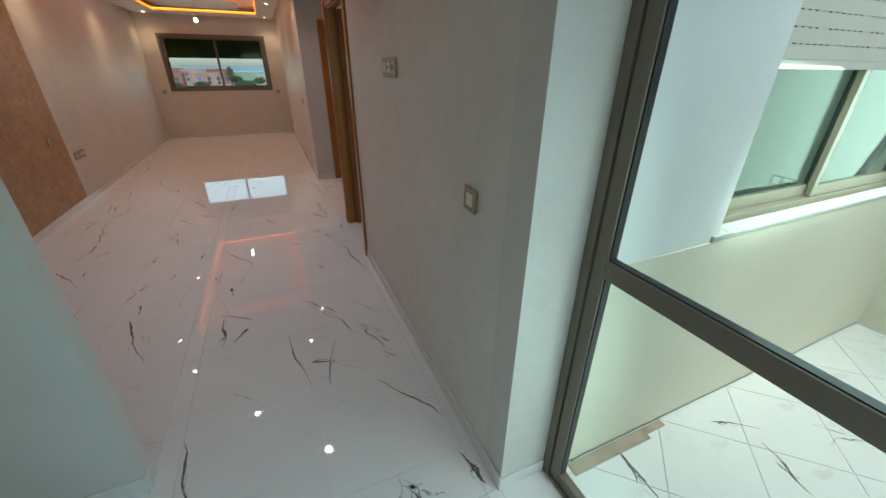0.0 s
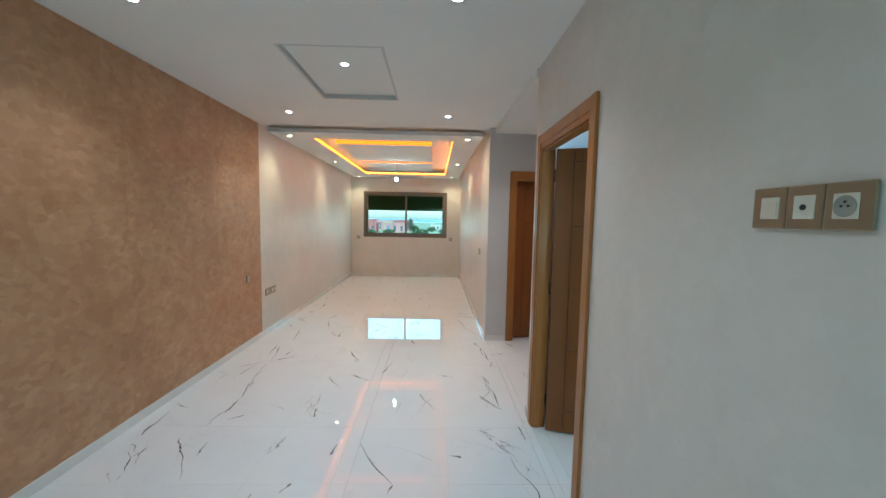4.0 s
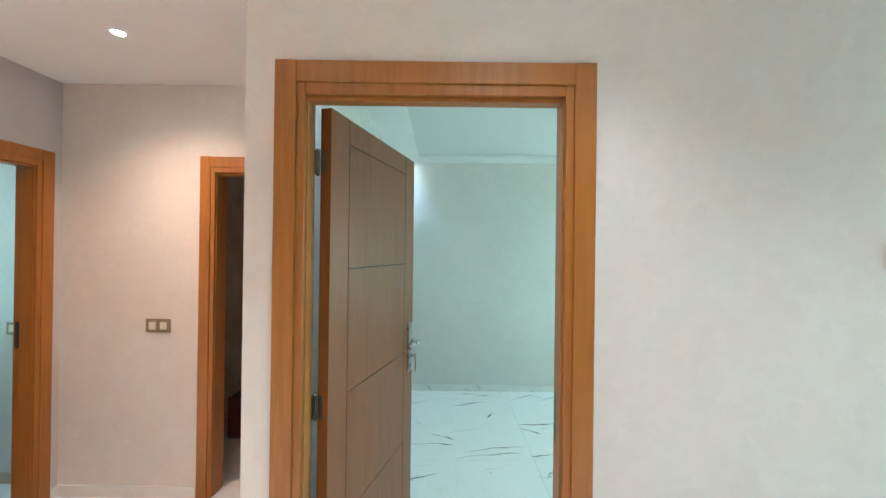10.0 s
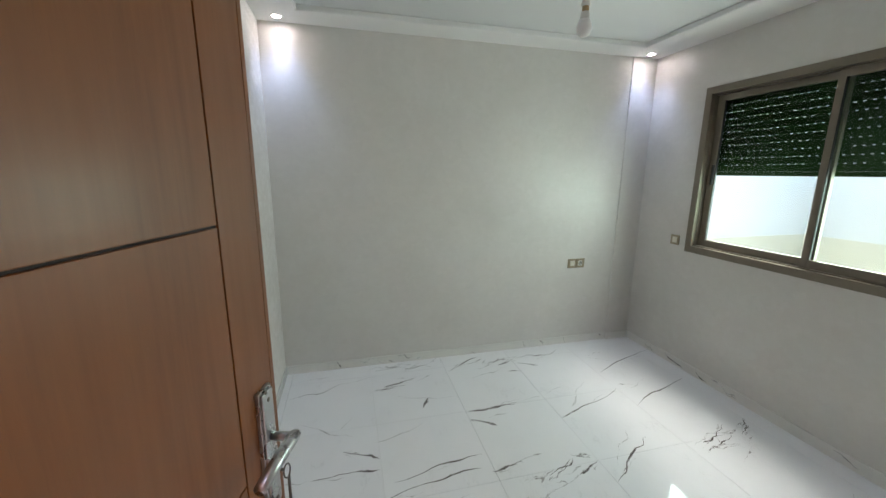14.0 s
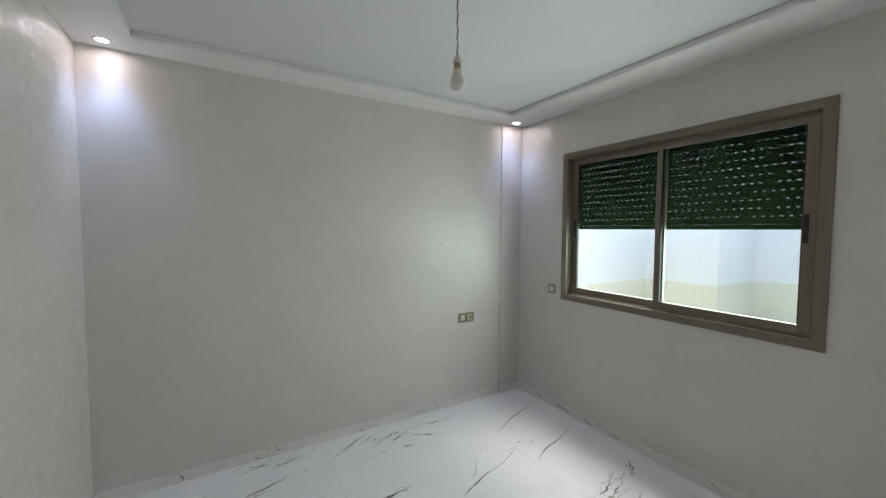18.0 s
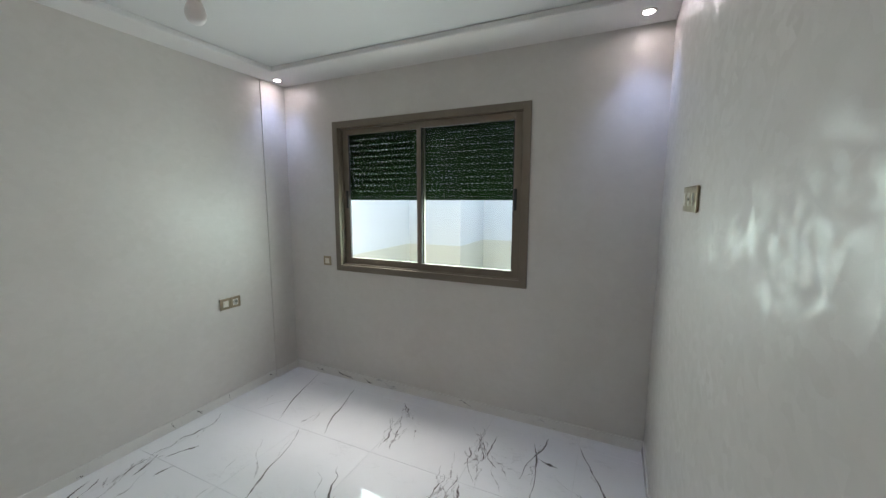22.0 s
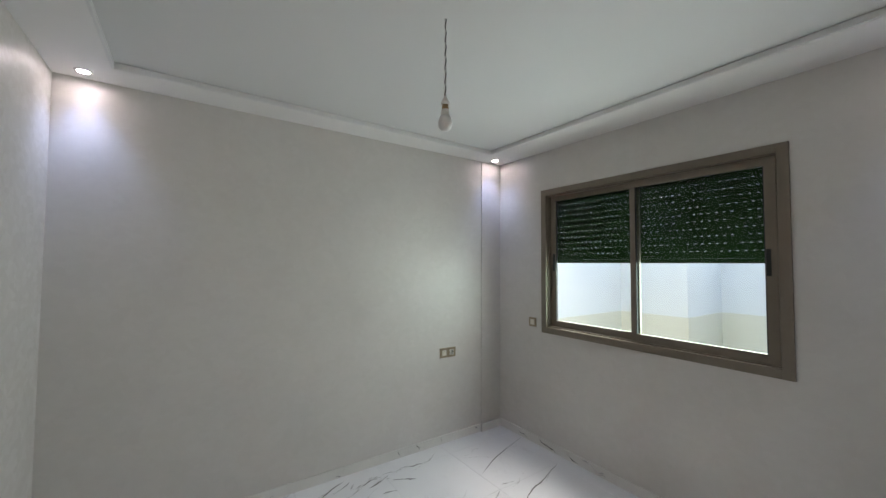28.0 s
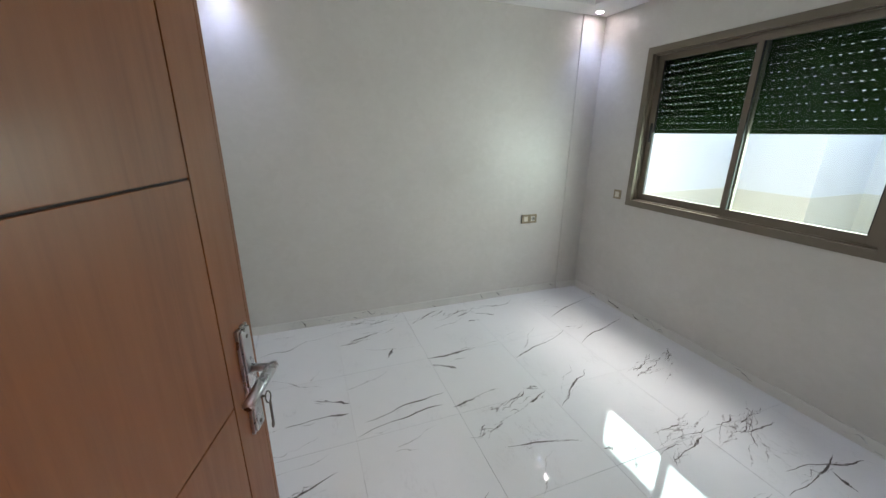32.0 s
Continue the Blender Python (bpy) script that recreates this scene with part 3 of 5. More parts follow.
for x, y in ((3.545, 1.245), (3.545, 4.16), (0.815, 1.25), (0.815, 4.13)):
    downlight(x, y, BED_Z, BED_SPOT, 2.7, LIT_WHITE, "small round cool-white downlight in the bedroom ceiling corner", "bedroom downlights", 84, 0.027, 1.0)

led = thing("led_strip", -0.9, 8.7, SALON_Z + 0.02, 0, "glowing orange LED strip inside the salon ceiling cove", "led strip")
LZ0, LZ1 = -0.006, 0.020
# emissive runs stand for the orange-lit cove faces; the bare runs sit hidden above
for x0, y0, x1, y1 in ((CO[0], CO[2], CO[0] + 0.008, CO[3]), (CO[1] - 0.008, CO[2], CO[1], CO[3]), (CO[0] + 0.01, CO[3] - 0.004, CO[1] - 0.01, CO[3]), (CO[0] + 0.01, CO[2], CO[1] - 0.01, CO[2] + 0.008)):
    part("cove_face_glow", boxes((x0 + 0.9, y0 - 8.7, LZ0, x1 + 0.9, y1 - 8.7, LZ1)), LIT_COVE_GLOW, led)
for x0, y0, x1, y1 in ((CO[0] - 0.04, CO[2], CO[0] - 0.03, CO[3]), (CO[1] + 0.03, CO[2], CO[1] + 0.04, CO[3]), (CO[0], CO[3] + 0.03, CO[1], CO[3] + 0.04), (CO[0], CO[2] - 0.04, CO[1], CO[2] - 0.03)):
    part("bare_run", boxes((x0 + 0.9, y0 - 8.7, 0.024, x1 + 0.9, y1 - 8.7, 0.030)), LIT_LED_HID, led)
# emissive sheets on the dropped panels' fronts, in place of the orange light there
part("panel_face_glow", boxes((-1.70 + 0.9, 7.274 - 8.7, 0.030, -0.245 + 0.9, 7.28 - 8.7, 0.080)), LIT_PANEL_GLOW, led)
part("panel_face_glow", boxes((-1.66 + 0.9, 9.114 - 8.7, 0.028, -0.245 + 0.9, 9.12 - 8.7, 0.045)), LIT_PANEL_GLOW, led)


def hanging_bulb(x, y, z_top, z_bottom, lit, label, category="pendant bulb"):
    e = thing("hanging_bulb", x, y, z_bottom, 0, label, category)
    h = z_top - z_bottom
    r = 0.03
    prof = [(0.006, 0.0), (0.016, 0.003), (0.025, 0.012), (r, 0.027), (r, 0.036), (0.026, 0.052), (0.0205, 0.064)]
    part("globe", lathe(prof, 24), LIT_BULB if lit else BULB_GLASS, e, "frosted glass globe", True)
    part("neck", lathe([(0.0205, 0.064), (0.0175, 0.082), (0.0155, 0.092)], 24), CAP, e, "white plastic neck", True)
    part("screw_cap", lathe([(0.0135, 0.092), (0.0145, 0.095), (0.0130, 0.098), (0.0145, 0.101), (0.0130, 0.104), (0.0135, 0.112)], 20), BRASS, e, "brass screw cap", True)
    part("lamp_holder", lathe([(0.019, 0.112), (0.0195, 0.118), (0.014, 0.132), (0.006, 0.144), (0.004, 0.150)], 20), CAP, e, "white cone lamp holder", True)
    n = 40
    for ph in (0.0, math.pi):
        pts = [(0.0025 * math.cos(ph + k * 0.9), 0.0025 * math.sin(ph + k * 0.9), 0.146 + (h - 0.146) * k / n) for k in range(n + 1)]
        part("cord", tube(pts, 0.0022, 6), CORD if ph == 0 else CAP, e, "twisted two-core flex", True)
    if lit:
        lamp = new("bulb_lamp", bpy.data.lights.new("bulb_lamp", "POINT"))
        lamp.data.energy, lamp.data.color, lamp.data.shadow_soft_size = 0.8, (1.0, 0.9, 0.78), 0.03
        lamp.location = (x, y, z_bottom - 0.04)
    return e


hanging_bulb(2.156, 2.806, BED_Z + 0.036, 2.150, False, "unlit frosted bulb hanging on a twisted flex from the bedroom ceiling")
hanging_bulb(-0.95, 9.0, 2.79, 2.30, True, "lit bare bulb hanging from the salon ceiling")


# ---- windows ----
def sliding_window(name, x0, x1, z0, z1, y_in, label, shutter_z, facing=1, shutter_gap=0.10, vent=0.0034):
    """Two sliding sashes in a frame. facing 1: the room lies towards +y of the wall face y_in; -1: towards -y."""
    e = thing(name, (x0 + x1) / 2, y_in, z0, 0, label, "sliding window")
    e["kind"] = "structure"
    w, h, s = (x1 - x0) / 2, z1 - z0, facing

    def flat(bm_boxes, bev=0.0015):
        return boxes(*[(a, min(s * b, s * e2), c, d, max(s * b, s * e2), f) for a, b, c, d, e2, f in bm_boxes], bev=bev)
    ar = 0.052
    part("casing_left", flat([(-w, -0.012, 0, -w + ar, 0.016, h)]), BRONZE, e)
    part("casing_right", flat([(w - ar, -0.012, 0, w, 0.016, h)]), BRONZE, e)
    part("casing_sill", flat([(-w + ar, -0.012, 0, w - ar, 0.016, ar)]), BRONZE, e)
    part("casing_head", flat([(-w + ar, -0.012, h - ar, w - ar, 0.016, h)]), BRONZE, e)
    fr = flat([(-w + 0.022, -0.075, 0.022, -w + ar + 0.008, -0.012, h - 0.022), (w - ar - 0.008, -0.075, 0.022, w - 0.022, -0.012, h - 0.022), (-w + ar + 0.008, -0.075, 0.022, w - ar - 0.008, -0.012, ar + 0.008), (-w + ar + 0.008, -0.075, h - ar - 0.008, w - ar - 0.008, -0.012, h - 0.022)])
    part("track_frame", fr, BRONZE, e)
    b, t = ar + 0.009, h - ar - 0.009
    st = 0.052
    # the sash on the +x side runs in the outer track when the room lies to +y
    for sgn, depth in ((s, -0.066), (-s, -0.040)):
        a0, a1 = (-w + ar + 0.010, 0.042) if sgn < 0 else (-0.008, w - ar - 0.010)
        sl, sr = (st, 0.036) if sgn < 0 else (0.036, st)
        sash = part("sash", flat([(a0, depth, b, a0 + sl, depth + 0.024, t), (a1 - sr, depth, b, a1, depth + 0.024, t), (a0 + sl, depth, b, a1 - sr, depth + 0.024, b + st), (a0 + sl, depth, t - 0.042, a1 - sr, depth + 0.024, t)]), BRONZE, e, "sliding sash frame")
        pane = part("pane", flat([(a0 + sl - 0.004, depth + 0.010, b + st - 0.004, a1 - sr + 0.004, depth + 0.014, t - 0.038)], 0), GLASS, sash, "greenish glass pane")
        pane.visible_shadow = False
        part("gasket", flat([(a0 + sl, depth + 0.006, b + st, a0 + sl + 0.005, depth + 0.021, t - 0.042), (a1 - sr - 0.005, depth + 0.006, b + st, a1 - sr, depth + 0.021, t - 0.042)], 0), BRONZE_DARK, sash)
        hx = (a1 - st / 2 - 0.012) if sgn > 0 else (a0 + st / 2 + 0.012)
        part("pull_handle", flat([(hx - 0.011, depth + 0.0245, 0.43 * h, hx + 0.011, depth + 0.034, 0.43 * h + 0.15)], 0.004), BRONZE_DARK, sash, "black pull handle")
    # roller shutter, half down, with a row of light slots under each slat
    sh = part("roller_shutter", flat([(-w + 0.03, -shutter_gap - 0.02, h - 0.03, w - 0.03, -shutter_gap + 0.012, h - 0.022)], 0), SHUT_IN, e, "half-lowered roller shutter, green inside")
    pitch, slot, step = 0.048, (0.015 if vent else 0.0), 0.041
    z, row = shutter_z - z0, 0
    slat_mesh = {}
    while z < h - 0.03:
        kind = row % 3
        if kind not in slat_mesh:
            bm = bmesh.new()
            y0, y1 = sorted((s * (-shutter_gap - 0.003), s * (-shutter_gap + 0.003)))
            slab(bm, -w + 0.03, y0, 0.0, w - 0.03, y1, pitch - vent)
            x = -w + 0.05 + (0.0, 0.02, 0.063)[kind]
            left = -w + 0.03
            k = 0
            while vent and x < w - 0.03 - slot:
                slab(bm, left, y0 + 0.001, pitch - vent, x, y1 - 0.001, pitch)
                left = x + slot
                x += step if (k + 2 * kind) % 6 else step * 2.1
                k += 1
            if vent:
                slab(bm, left, y0 + 0.001, pitch - vent, w - 0.03, y1 - 0.001, pitch)
            bm.normal_update()
            for f in bm.faces:
                f.material_index = 1 if f.normal.y * s < -0.5 else 0
            slat_mesh[kind] = mesh_of("slat", bm, (SHUT_IN, SHUT_OUT))
        ob = new("slat", slat_mesh[kind])
        ob.parent = sh
        ob.location = (0, 0, z)
        z += pitch
        row += 1
    y0, y1 = sorted((s * (-shutter_gap - 0.006), s * (-shutter_gap + 0.006)))
    bar = boxes((-w + 0.03, y0, shutter_z - z0 - 0.03, w - 0.03, y1, shutter_z - z0 - 0.0005), bev=0.002)
    bar.normal_update()
    for f in bar.faces:
        f.material_index = 1 if f.normal.y * s < -0.5 else 0
    part("bottom_bar", bar, (SHUT_IN, SHUT_OUT), sh)
    return e


sliding_window("window_1", BW[0] - 0.005, BW[1] + 0.01, BW[2] - 0.005, BW[3] + 0.005, YS, "champagne aluminium sliding window, green roller shutter half down", 1.635, 1, 0.105)
sliding_window("window_2", SW[0] - 0.005, SW[1] + 0.005, SW[2] - 0.005, SW[3] + 0.005, YF, "champagne aluminium sliding window over the town, shutter partly down", 1.80, -1, 0.12, 0.0)
setting("window_sill", boxes((BW[0] - 0.02, 0.918, BW[2] + 0.012, BW[1] + 0.02, 0.99, BW[2] + 0.030), bev=0.003), SILL_STONE, "pale marble outer sill under the bedroom window", "window sill")

# kitchen window, unseen behind the walker, added to go with the fill lamp
kwn = thing("added_kitchen_window", -0.25, -2.58, 0.9, 0, "plain unseen kitchen window, added behind the walker for fill light", "window")
kwn["kind"] = "structure"
part("window_frame", boxes((-0.75, -0.02, 0, -0.70, 0.02, 1.4), (0.70, -0.02, 0, 0.75, 0.02, 1.4), (-0.70, -0.02, 0, 0.70, 0.02, 0.05), (-0.70, -0.02, 1.35, 0.70, 0.02, 1.4), (-0.03, -0.02, 0.05, 0.03, 0.02, 1.35)), BRONZE, kwn)
for px in (-0.365, 0.365):
    part("pane", boxes((px - 0.335, -0.003, 0.05, px + 0.335, 0.003, 1.35)), GLASS, kwn).visible_shadow = False

# side room window, only its light is seen
wr = thing("window_3", 1.3, 7.5, 0.9, 0, "plain fixed window of the side room", "window")
wr["kind"] = "structure"
part("window_frame", boxes((-0.45, -0.02, 0, -0.41, 0.02, 1.4), (0.41, -0.02, 0, 0.45, 0.02, 1.4), (-0.41, -0.02, 0, 0.41, 0.02, 0.04), (-0.41, -0.02, 1.36, 0.41, 0.02, 1.4)), BRONZE, wr)
part("pane", boxes((-0.41, -0.003, 0.04, 0.41, 0.003, 1.36)), GLASS, wr).visible_shadow = False


# ---- patio glazed door ----
def glazed_door():
    e = thing("door_4", 0.84, 0.0, 0.0, 0, "bronze aluminium glazed patio door with a mid rail", "glazed door")
    e["kind"] = "structure"
    part("door_frame", boxes((-0.035, 0.908, 0.0, 0.025, 0.944, 2.30), (-0.035, -0.87, 0.0, 0.025, -0.83, 2.30), (-0.035, -0.83, 2.26, 0.025, 0.908, 2.30), (-0.035, -0.83, 0.0, 0.025, 0.908, 0.022), bev=0.002), BRONZE, e)
    for y0, y1 in ((0.045, 0.904), (-0.826, 0.041)):
        leaf = part("leaf", boxes((-0.028, y1 - 0.048, 0.026, 0.014, y1, 2.256), (-0.028, y0, 0.026, 0.014, y0 + 0.048, 2.256), (-0.026, y0 + 0.048, 0.026, 0.012, y1 - 0.048, 0.075), (-0.026, y0 + 0.048, 2.21, 0.012, y1 - 0.048, 2.256), (-0.026, y0 + 0.048, 1.025, 0.012, y1 - 0.048, 1.085), bev=0.0025), BRONZE, e, "door leaf with a mid rail")
        part("gasket", boxes((-0.020, y1 - 0.052, 0.075, 0.006, y1 - 0.048, 1.025), (-0.020, y1 - 0.052, 1.085, 0.006, y1 - 0.048, 2.21), (-0.02, y0 + 0.048, 1.085, 0.006, y1 - 0.052, 1.089), (-0.02, y0 + 0.048, 1.021, 0.006, y1 - 0.052, 1.025)), BRONZE_DARK, leaf)
        for z0, z1 in ((0.07, 1.03), (1.08, 2.215)):
            part("pane", boxes((-0.010, y0 + 0.044, z0, -0.004, y1 - 0.044, z1)), GLASS, leaf, "clear glass pane").visible_shadow = False
    return e


glazed_door()


# ---- wooden doors ----
def door_frame(e, w, wall, head=2.18, both=True):
    """Casings and lining in door space: x across the opening, y into the next room, z up; front wall face at y 0."""
    cw = 0.066
    for sgn in (-1, 1):
        a, b = sorted((sgn * (w / 2), sgn * (w / 2 - cw)))
        part("casing_post", boxes((a, -0.018, 0, b, 0.0, head), bev=0.003), OAK, e)
        c, d = sorted((sgn * (w / 2 - cw), sgn * (w / 2 - cw - 0.026)))
        part("jamb_post", boxes((c, -0.010, 0, d, wall + 0.004, head - cw), bev=0.003), OAK, e)
        if both:
            part("casing_post", boxes((a, wall, 0, b, wall + 0.016, head), bev=0.003), OAK, e)
        st0, st1 = sorted((sgn * (w / 2 - cw - 0.026), sgn * (w / 2 - cw - 0.031)))
        part("stop_bead", boxes((st0, 0.006, 0, st1, wall - 0.040, head - cw - 0.036), bev=0.002), OAK, e)
    part("casing_head", boxes((-w / 2 + cw, -0.017, head - cw - 0.002, w / 2 - cw, 0.0, head - 0.001), bev=0.003), OAK, e)
    part("jamb_head", boxes((-w / 2 + cw + 0.026, -0.010, head - cw - 0.036, w / 2 - cw - 0.026, wall + 0.004, head - cw), bev=0.003), OAK, e)
    if both:
        part("casing_head", boxes((-w / 2 + cw, wall, head - cw - 0.002, w / 2 - cw, wall + 0.015, head - 0.001), bev=0.003), OAK, e)
    part("stop_bead", boxes((-w / 2 + cw + 0.031, 0.006, head - cw - 0.05, w / 2 - cw - 0.031, wall - 0.040, head - cw - 0.036), bev=0.002), OAK, e)


def lever_set(parent, x, z, y, out, toward):
    """Plate, lever, key. out: which way is out of the leaf along y; toward: the lever's way along x."""
    def yy(a, b):
        return sorted((y + out * a, y + out * b))
    a, b = yy(0, 0.007)
    plate = part("handle_plate", boxes((x - 0.022, a, z - 0.155, x + 0.022, b, z + 0.097), bev=0.001), CHROME, parent, "satin nickel handle plate")
    a, b = yy(0.0065, 0.013)
    part("raised_face", boxes((x - 0.0185, a, z - 0.1515, x + 0.0185, b, z + 0.0935), bev=0.004), CHROME, plate, "bevelled raised face of the plate")
    for zz in (z + 0.076, z - 0.136):
        part("screw", lathe([(0.0045, out * 0.0125), (0.0045, out * 0.0138), (0.003, out * 0.0142)], 14, "Y", (x, y, zz)), STEEL_DARK, plate, "", True)
    pts = [(x, y + out * 0.012, z), (x, y + out * 0.047, z), (x - toward * 0.004, y + out * 0.054, z), (x + toward * 0.01, y + out * 0.054, z + 0.001), (x + toward * 0.075, y + out * 0.054, z + 0.002), (x + toward * 0.122, y + out * 0.054, z)]
    part("lever", tube(pts, [0.0085, 0.0085, 0.0115, 0.0115, 0.0115, 0.0105], 14), CHROME, plate, "satin nickel lever", True)
    a, b = yy(0.012, 0.0145)
    part("keyhole", boxes((x - 0.005, a, z - 0.085, x + 0.005, b, z - 0.062), bev=0.001), ROCKER_DARK, plate)
    return plate


def panel_door(name, x, y, rz, w, wall, leaf_w, hinge_sign, swing, label, key=True, leaf=True, both=True):
    e = thing(name, x, y, 0, rz, label, "door")
    e["kind"] = "structure"
    door_frame(e, w, wall, both=both)
    if not leaf:
        return e
    hx = hinge_sign * (w / 2 - 0.066 - 0.038)
    body = part("leaf", bmesh.new(), OAK_LEAF, e, "varnished wooden leaf with dark grooves")
    me = body.data
    d = -hinge_sign
    th, H, st, g = 0.040, 2.058, 0.118, 0.0038
    bm = bmesh.new()

    def piece(a, b, z0, z1, front=0.0):
        lo, hi = sorted((d * a, d * b))
        slab(bm, lo, front, z0, hi, th - front, z1, bev=0.0012)
    # core, stiles, rails and four flush panels with grooves between them
    slab(bm, *sorted((d * 0.002, d * (leaf_w - 0.002)))[:1], 0.006, 0.002, max(d * 0.002, d * (leaf_w - 0.002)), th - 0.006, H - 0.002)
    lip = 0.012
    piece(0, st, 0, H)
    piece(leaf_w - st, leaf_w - lip - 0.0012, 0, H)
    piece(leaf_w - lip, leaf_w, 0, H)
    piece(st + g, leaf_w - st - g, 0, 0.1635)
    piece(st + g, leaf_w - st - g, 1.969, H)
    ph = 0.4502
    for k in range(4):
        piece(st + g, leaf_w - st - g, 0.1635 + g + k * ph, 0.1635 + (k + 1) * ph)
    bm.to_mesh(me)
    bm.free()
    # dark core seen in the grooves
    lo, hi = sorted((d * 0.01, d * (leaf_w - 0.01)))
    body.matrix_basis = pose(hx, wall - 0.002, 0.012, 0, 0, swing)
    part("groove_core", boxes((lo, 0.0045, 0.01, hi, th - 0.0045, H - 0.01)), GROOVE, body, "black groove lines")
    lx = d * (leaf_w - 0.052)
    pl = lever_set(body, lx, 1.111, 0.0, -1, -d)
    lever_set(body, lx, 1.111, th, 1, -d)
    if key:
        kx, kz = lx, 1.111 - 0.073
        part("key", tube([(kx, 0.0, kz), (kx, -0.030, kz)], 0.003, 8), STEEL_DARK, pl, "door key", True)
        ring = [(kx + 0.012 * math.sin(a), -0.036 - 0.002 * math.cos(a), kz - 0.002 - 0.012 * math.cos(a) + 0.0) for a in [k * math.pi / 8 for k in range(17)]]
        part("key_ring", tube(ring, 0.0016, 6), STEEL_DARK, pl, "", True)
        part("spare_key", boxes((kx - 0.003, -0.040, kz - 0.075, kx + 0.003, -0.037, kz - 0.014), (kx - 0.006, -0.040, kz - 0.080, kx + 0.003, -0.037, kz - 0.068)), STEEL_DARK, pl, "spare key hanging from the ring")
    jx = hinge_sign * (w / 2 - 0.066 - 0.026)
    for z in (0.22, 1.07, 1.89):
        px = jx - hinge_sign * 0.009
        hg = part("hinge", tube([(px, wall + 0.009, z - 0.045), (px, wall + 0.009, z + 0.045)], 0.006, 10), STEEL_DARK, e, "dark steel hinge", True)
        a, b2 = sorted((jx, jx - hinge_sign * 0.003))
        part("hinge_plate", boxes((a, wall - 0.003, z - 0.040, b2, wall + 0.008, z + 0.040), bev=0.001), STEEL_DARK, hg)
        a, b2 = sorted((0.0, hinge_sign * 0.003))
        part("hinge_leaf", boxes((a, 0.020, z - 0.052, b2, th - 0.003, z + 0.028), bev=0.001), STEEL_DARK, body, "dark steel hinge flap")
    # strike plate on the other jamb
    sx = -hinge_sign * (w / 2 - 0.066 - 0.0265)
    part("strike_plate", boxes((min(sx, sx + hinge_sign * 0.002), wall - 0.034, 0.98, max(sx, sx + hinge_sign * 0.002), wall - 0.010, 1.14)), STEEL_DARK, e)
    return e


# Door space: x runs to the viewer's right when facing the door from the hall.
panel_door("door_1", XE, (3.283 + 4.273) / 2, -90, 0.99, XB - XE + 0.003, 0.787, -1, 0, "varnished wooden door standing open into the bedroom", True)
panel_door("door_2", (0.762 + 1.752) / 2, YD, 0, 0.99, 0.12, 0.782, -1, 0, "varnished wooden door standing slightly ajar", True)
panel_door("door_3", 1.81, 4.853, -90, 0.90, 0.12, 0.70, -1, 0, "varnished wooden door frame of the dark bathroom", False, False)
for ob in bpy.data.objects:
    if ob.name.startswith("leaf") and ob.parent and ob.parent.name == "door_1":
        ob.matrix_basis = pose(-0.348, XB - XE + 0.001, 0.012, 0, 0, 74.0)
    if ob.name.startswith("leaf") and ob.parent and ob.parent.name == "door_2":
        ob.matrix_basis = ob.matrix_basis @ pose(0, -0.03, 0, 0, 0, 11.5)


# ---- switches and sockets ----
def wall_plate(name, x, y, z, rz, kinds, label, category, h=0.086, w1=0.071, tilt=0.0):
    """Plate on a wall; its front looks along local -y. kinds: r rocker, s socket, t aerial."""
    n = len(kinds)
    e = thing(name, x, y, z, rz, label, category)
    if tilt:
        e.matrix_world = e.matrix_world @ pose(0, 0, 0, 0, tilt, 0)
    w = n * w1 + 0.012
    bm = boxes((-w / 2 + 0.003, -0.006, -h / 2 + 0.003, w / 2 - 0.003, 0.0, h / 2 - 0.003), bev=0.002)
    part("plate", bm, PLATE, e, "champagne plate")
    for k, kind in enumerate(kinds):
        c = -w / 2 + 0.006 + w1 * (k + 0.5)
        left, right = (c - w1 / 2 - (0.006 if k == 0 else -0.0006)), (c + w1 / 2 + (0.006 if k == n - 1 else -0.0006))
        part("gang_frame", boxes((left, -0.0105, -h / 2, right, -0.003, h / 2), bev=0.0036), PLATE, e)
        ins = part("insert", boxes((c - 0.022, -0.0122, -0.024, c + 0.022, -0.008, 0.024), bev=0.0012), ROCKER, e, "ivory insert")
        if kind == "r":
            part("rocker", boxes((c - 0.019, -0.0138, -0.020, c + 0.019, -0.0118, 0.020), bev=0.001), ROCKER, ins)
        elif kind == "s":
            part("socket_well", lathe([(0.0205, -0.0128), (0.0205, -0.0136), (0.0185, -0.0138), (0.0180, -0.0126), (0.001, -0.0124)], 24, "Y", (c, 0, 0)), SOCKET_WELL, ins, "", True)
            part("socket_hole", boxes((c - 0.008, -0.0142, -0.002, c - 0.004, -0.0122, 0.002), (c + 0.004, -0.0142, -0.002, c + 0.008, -0.0122, 0.002), (c - 0.002, -0.0142, 0.006, c + 0.002, -0.0122, 0.010)), ROCKER_DARK, ins)
        else:
            part("aerial_port", lathe([(0.006, -0.015), (0.006, -0.0118), (0.004, -0.0116)], 16, "Y", (c, 0, 0)), ROCKER_DARK, ins)
    return e


wall_plate("triple_switch_plate", XE, 2.252, 1.602, -90, "rts", "champagne triple switch and socket plate on the hall wall", "switch", 0.092, 0.078)
wall_plate("switch_plate", XE, 1.300, 1.172, -90, "r", "champagne single switch slightly askew on the hall wall", "switch", 0.088, 0.078, 3.0)
wall_plate("switch_plate", 1.81, 5.563, 1.095, -90, "rr", "champagne double switch on the alcove wall", "switch")
wall_plate("switch_plate", 0.497, 7.01, 1.095, -90, "rr", "champagne double switch on the salon wall", "switch")
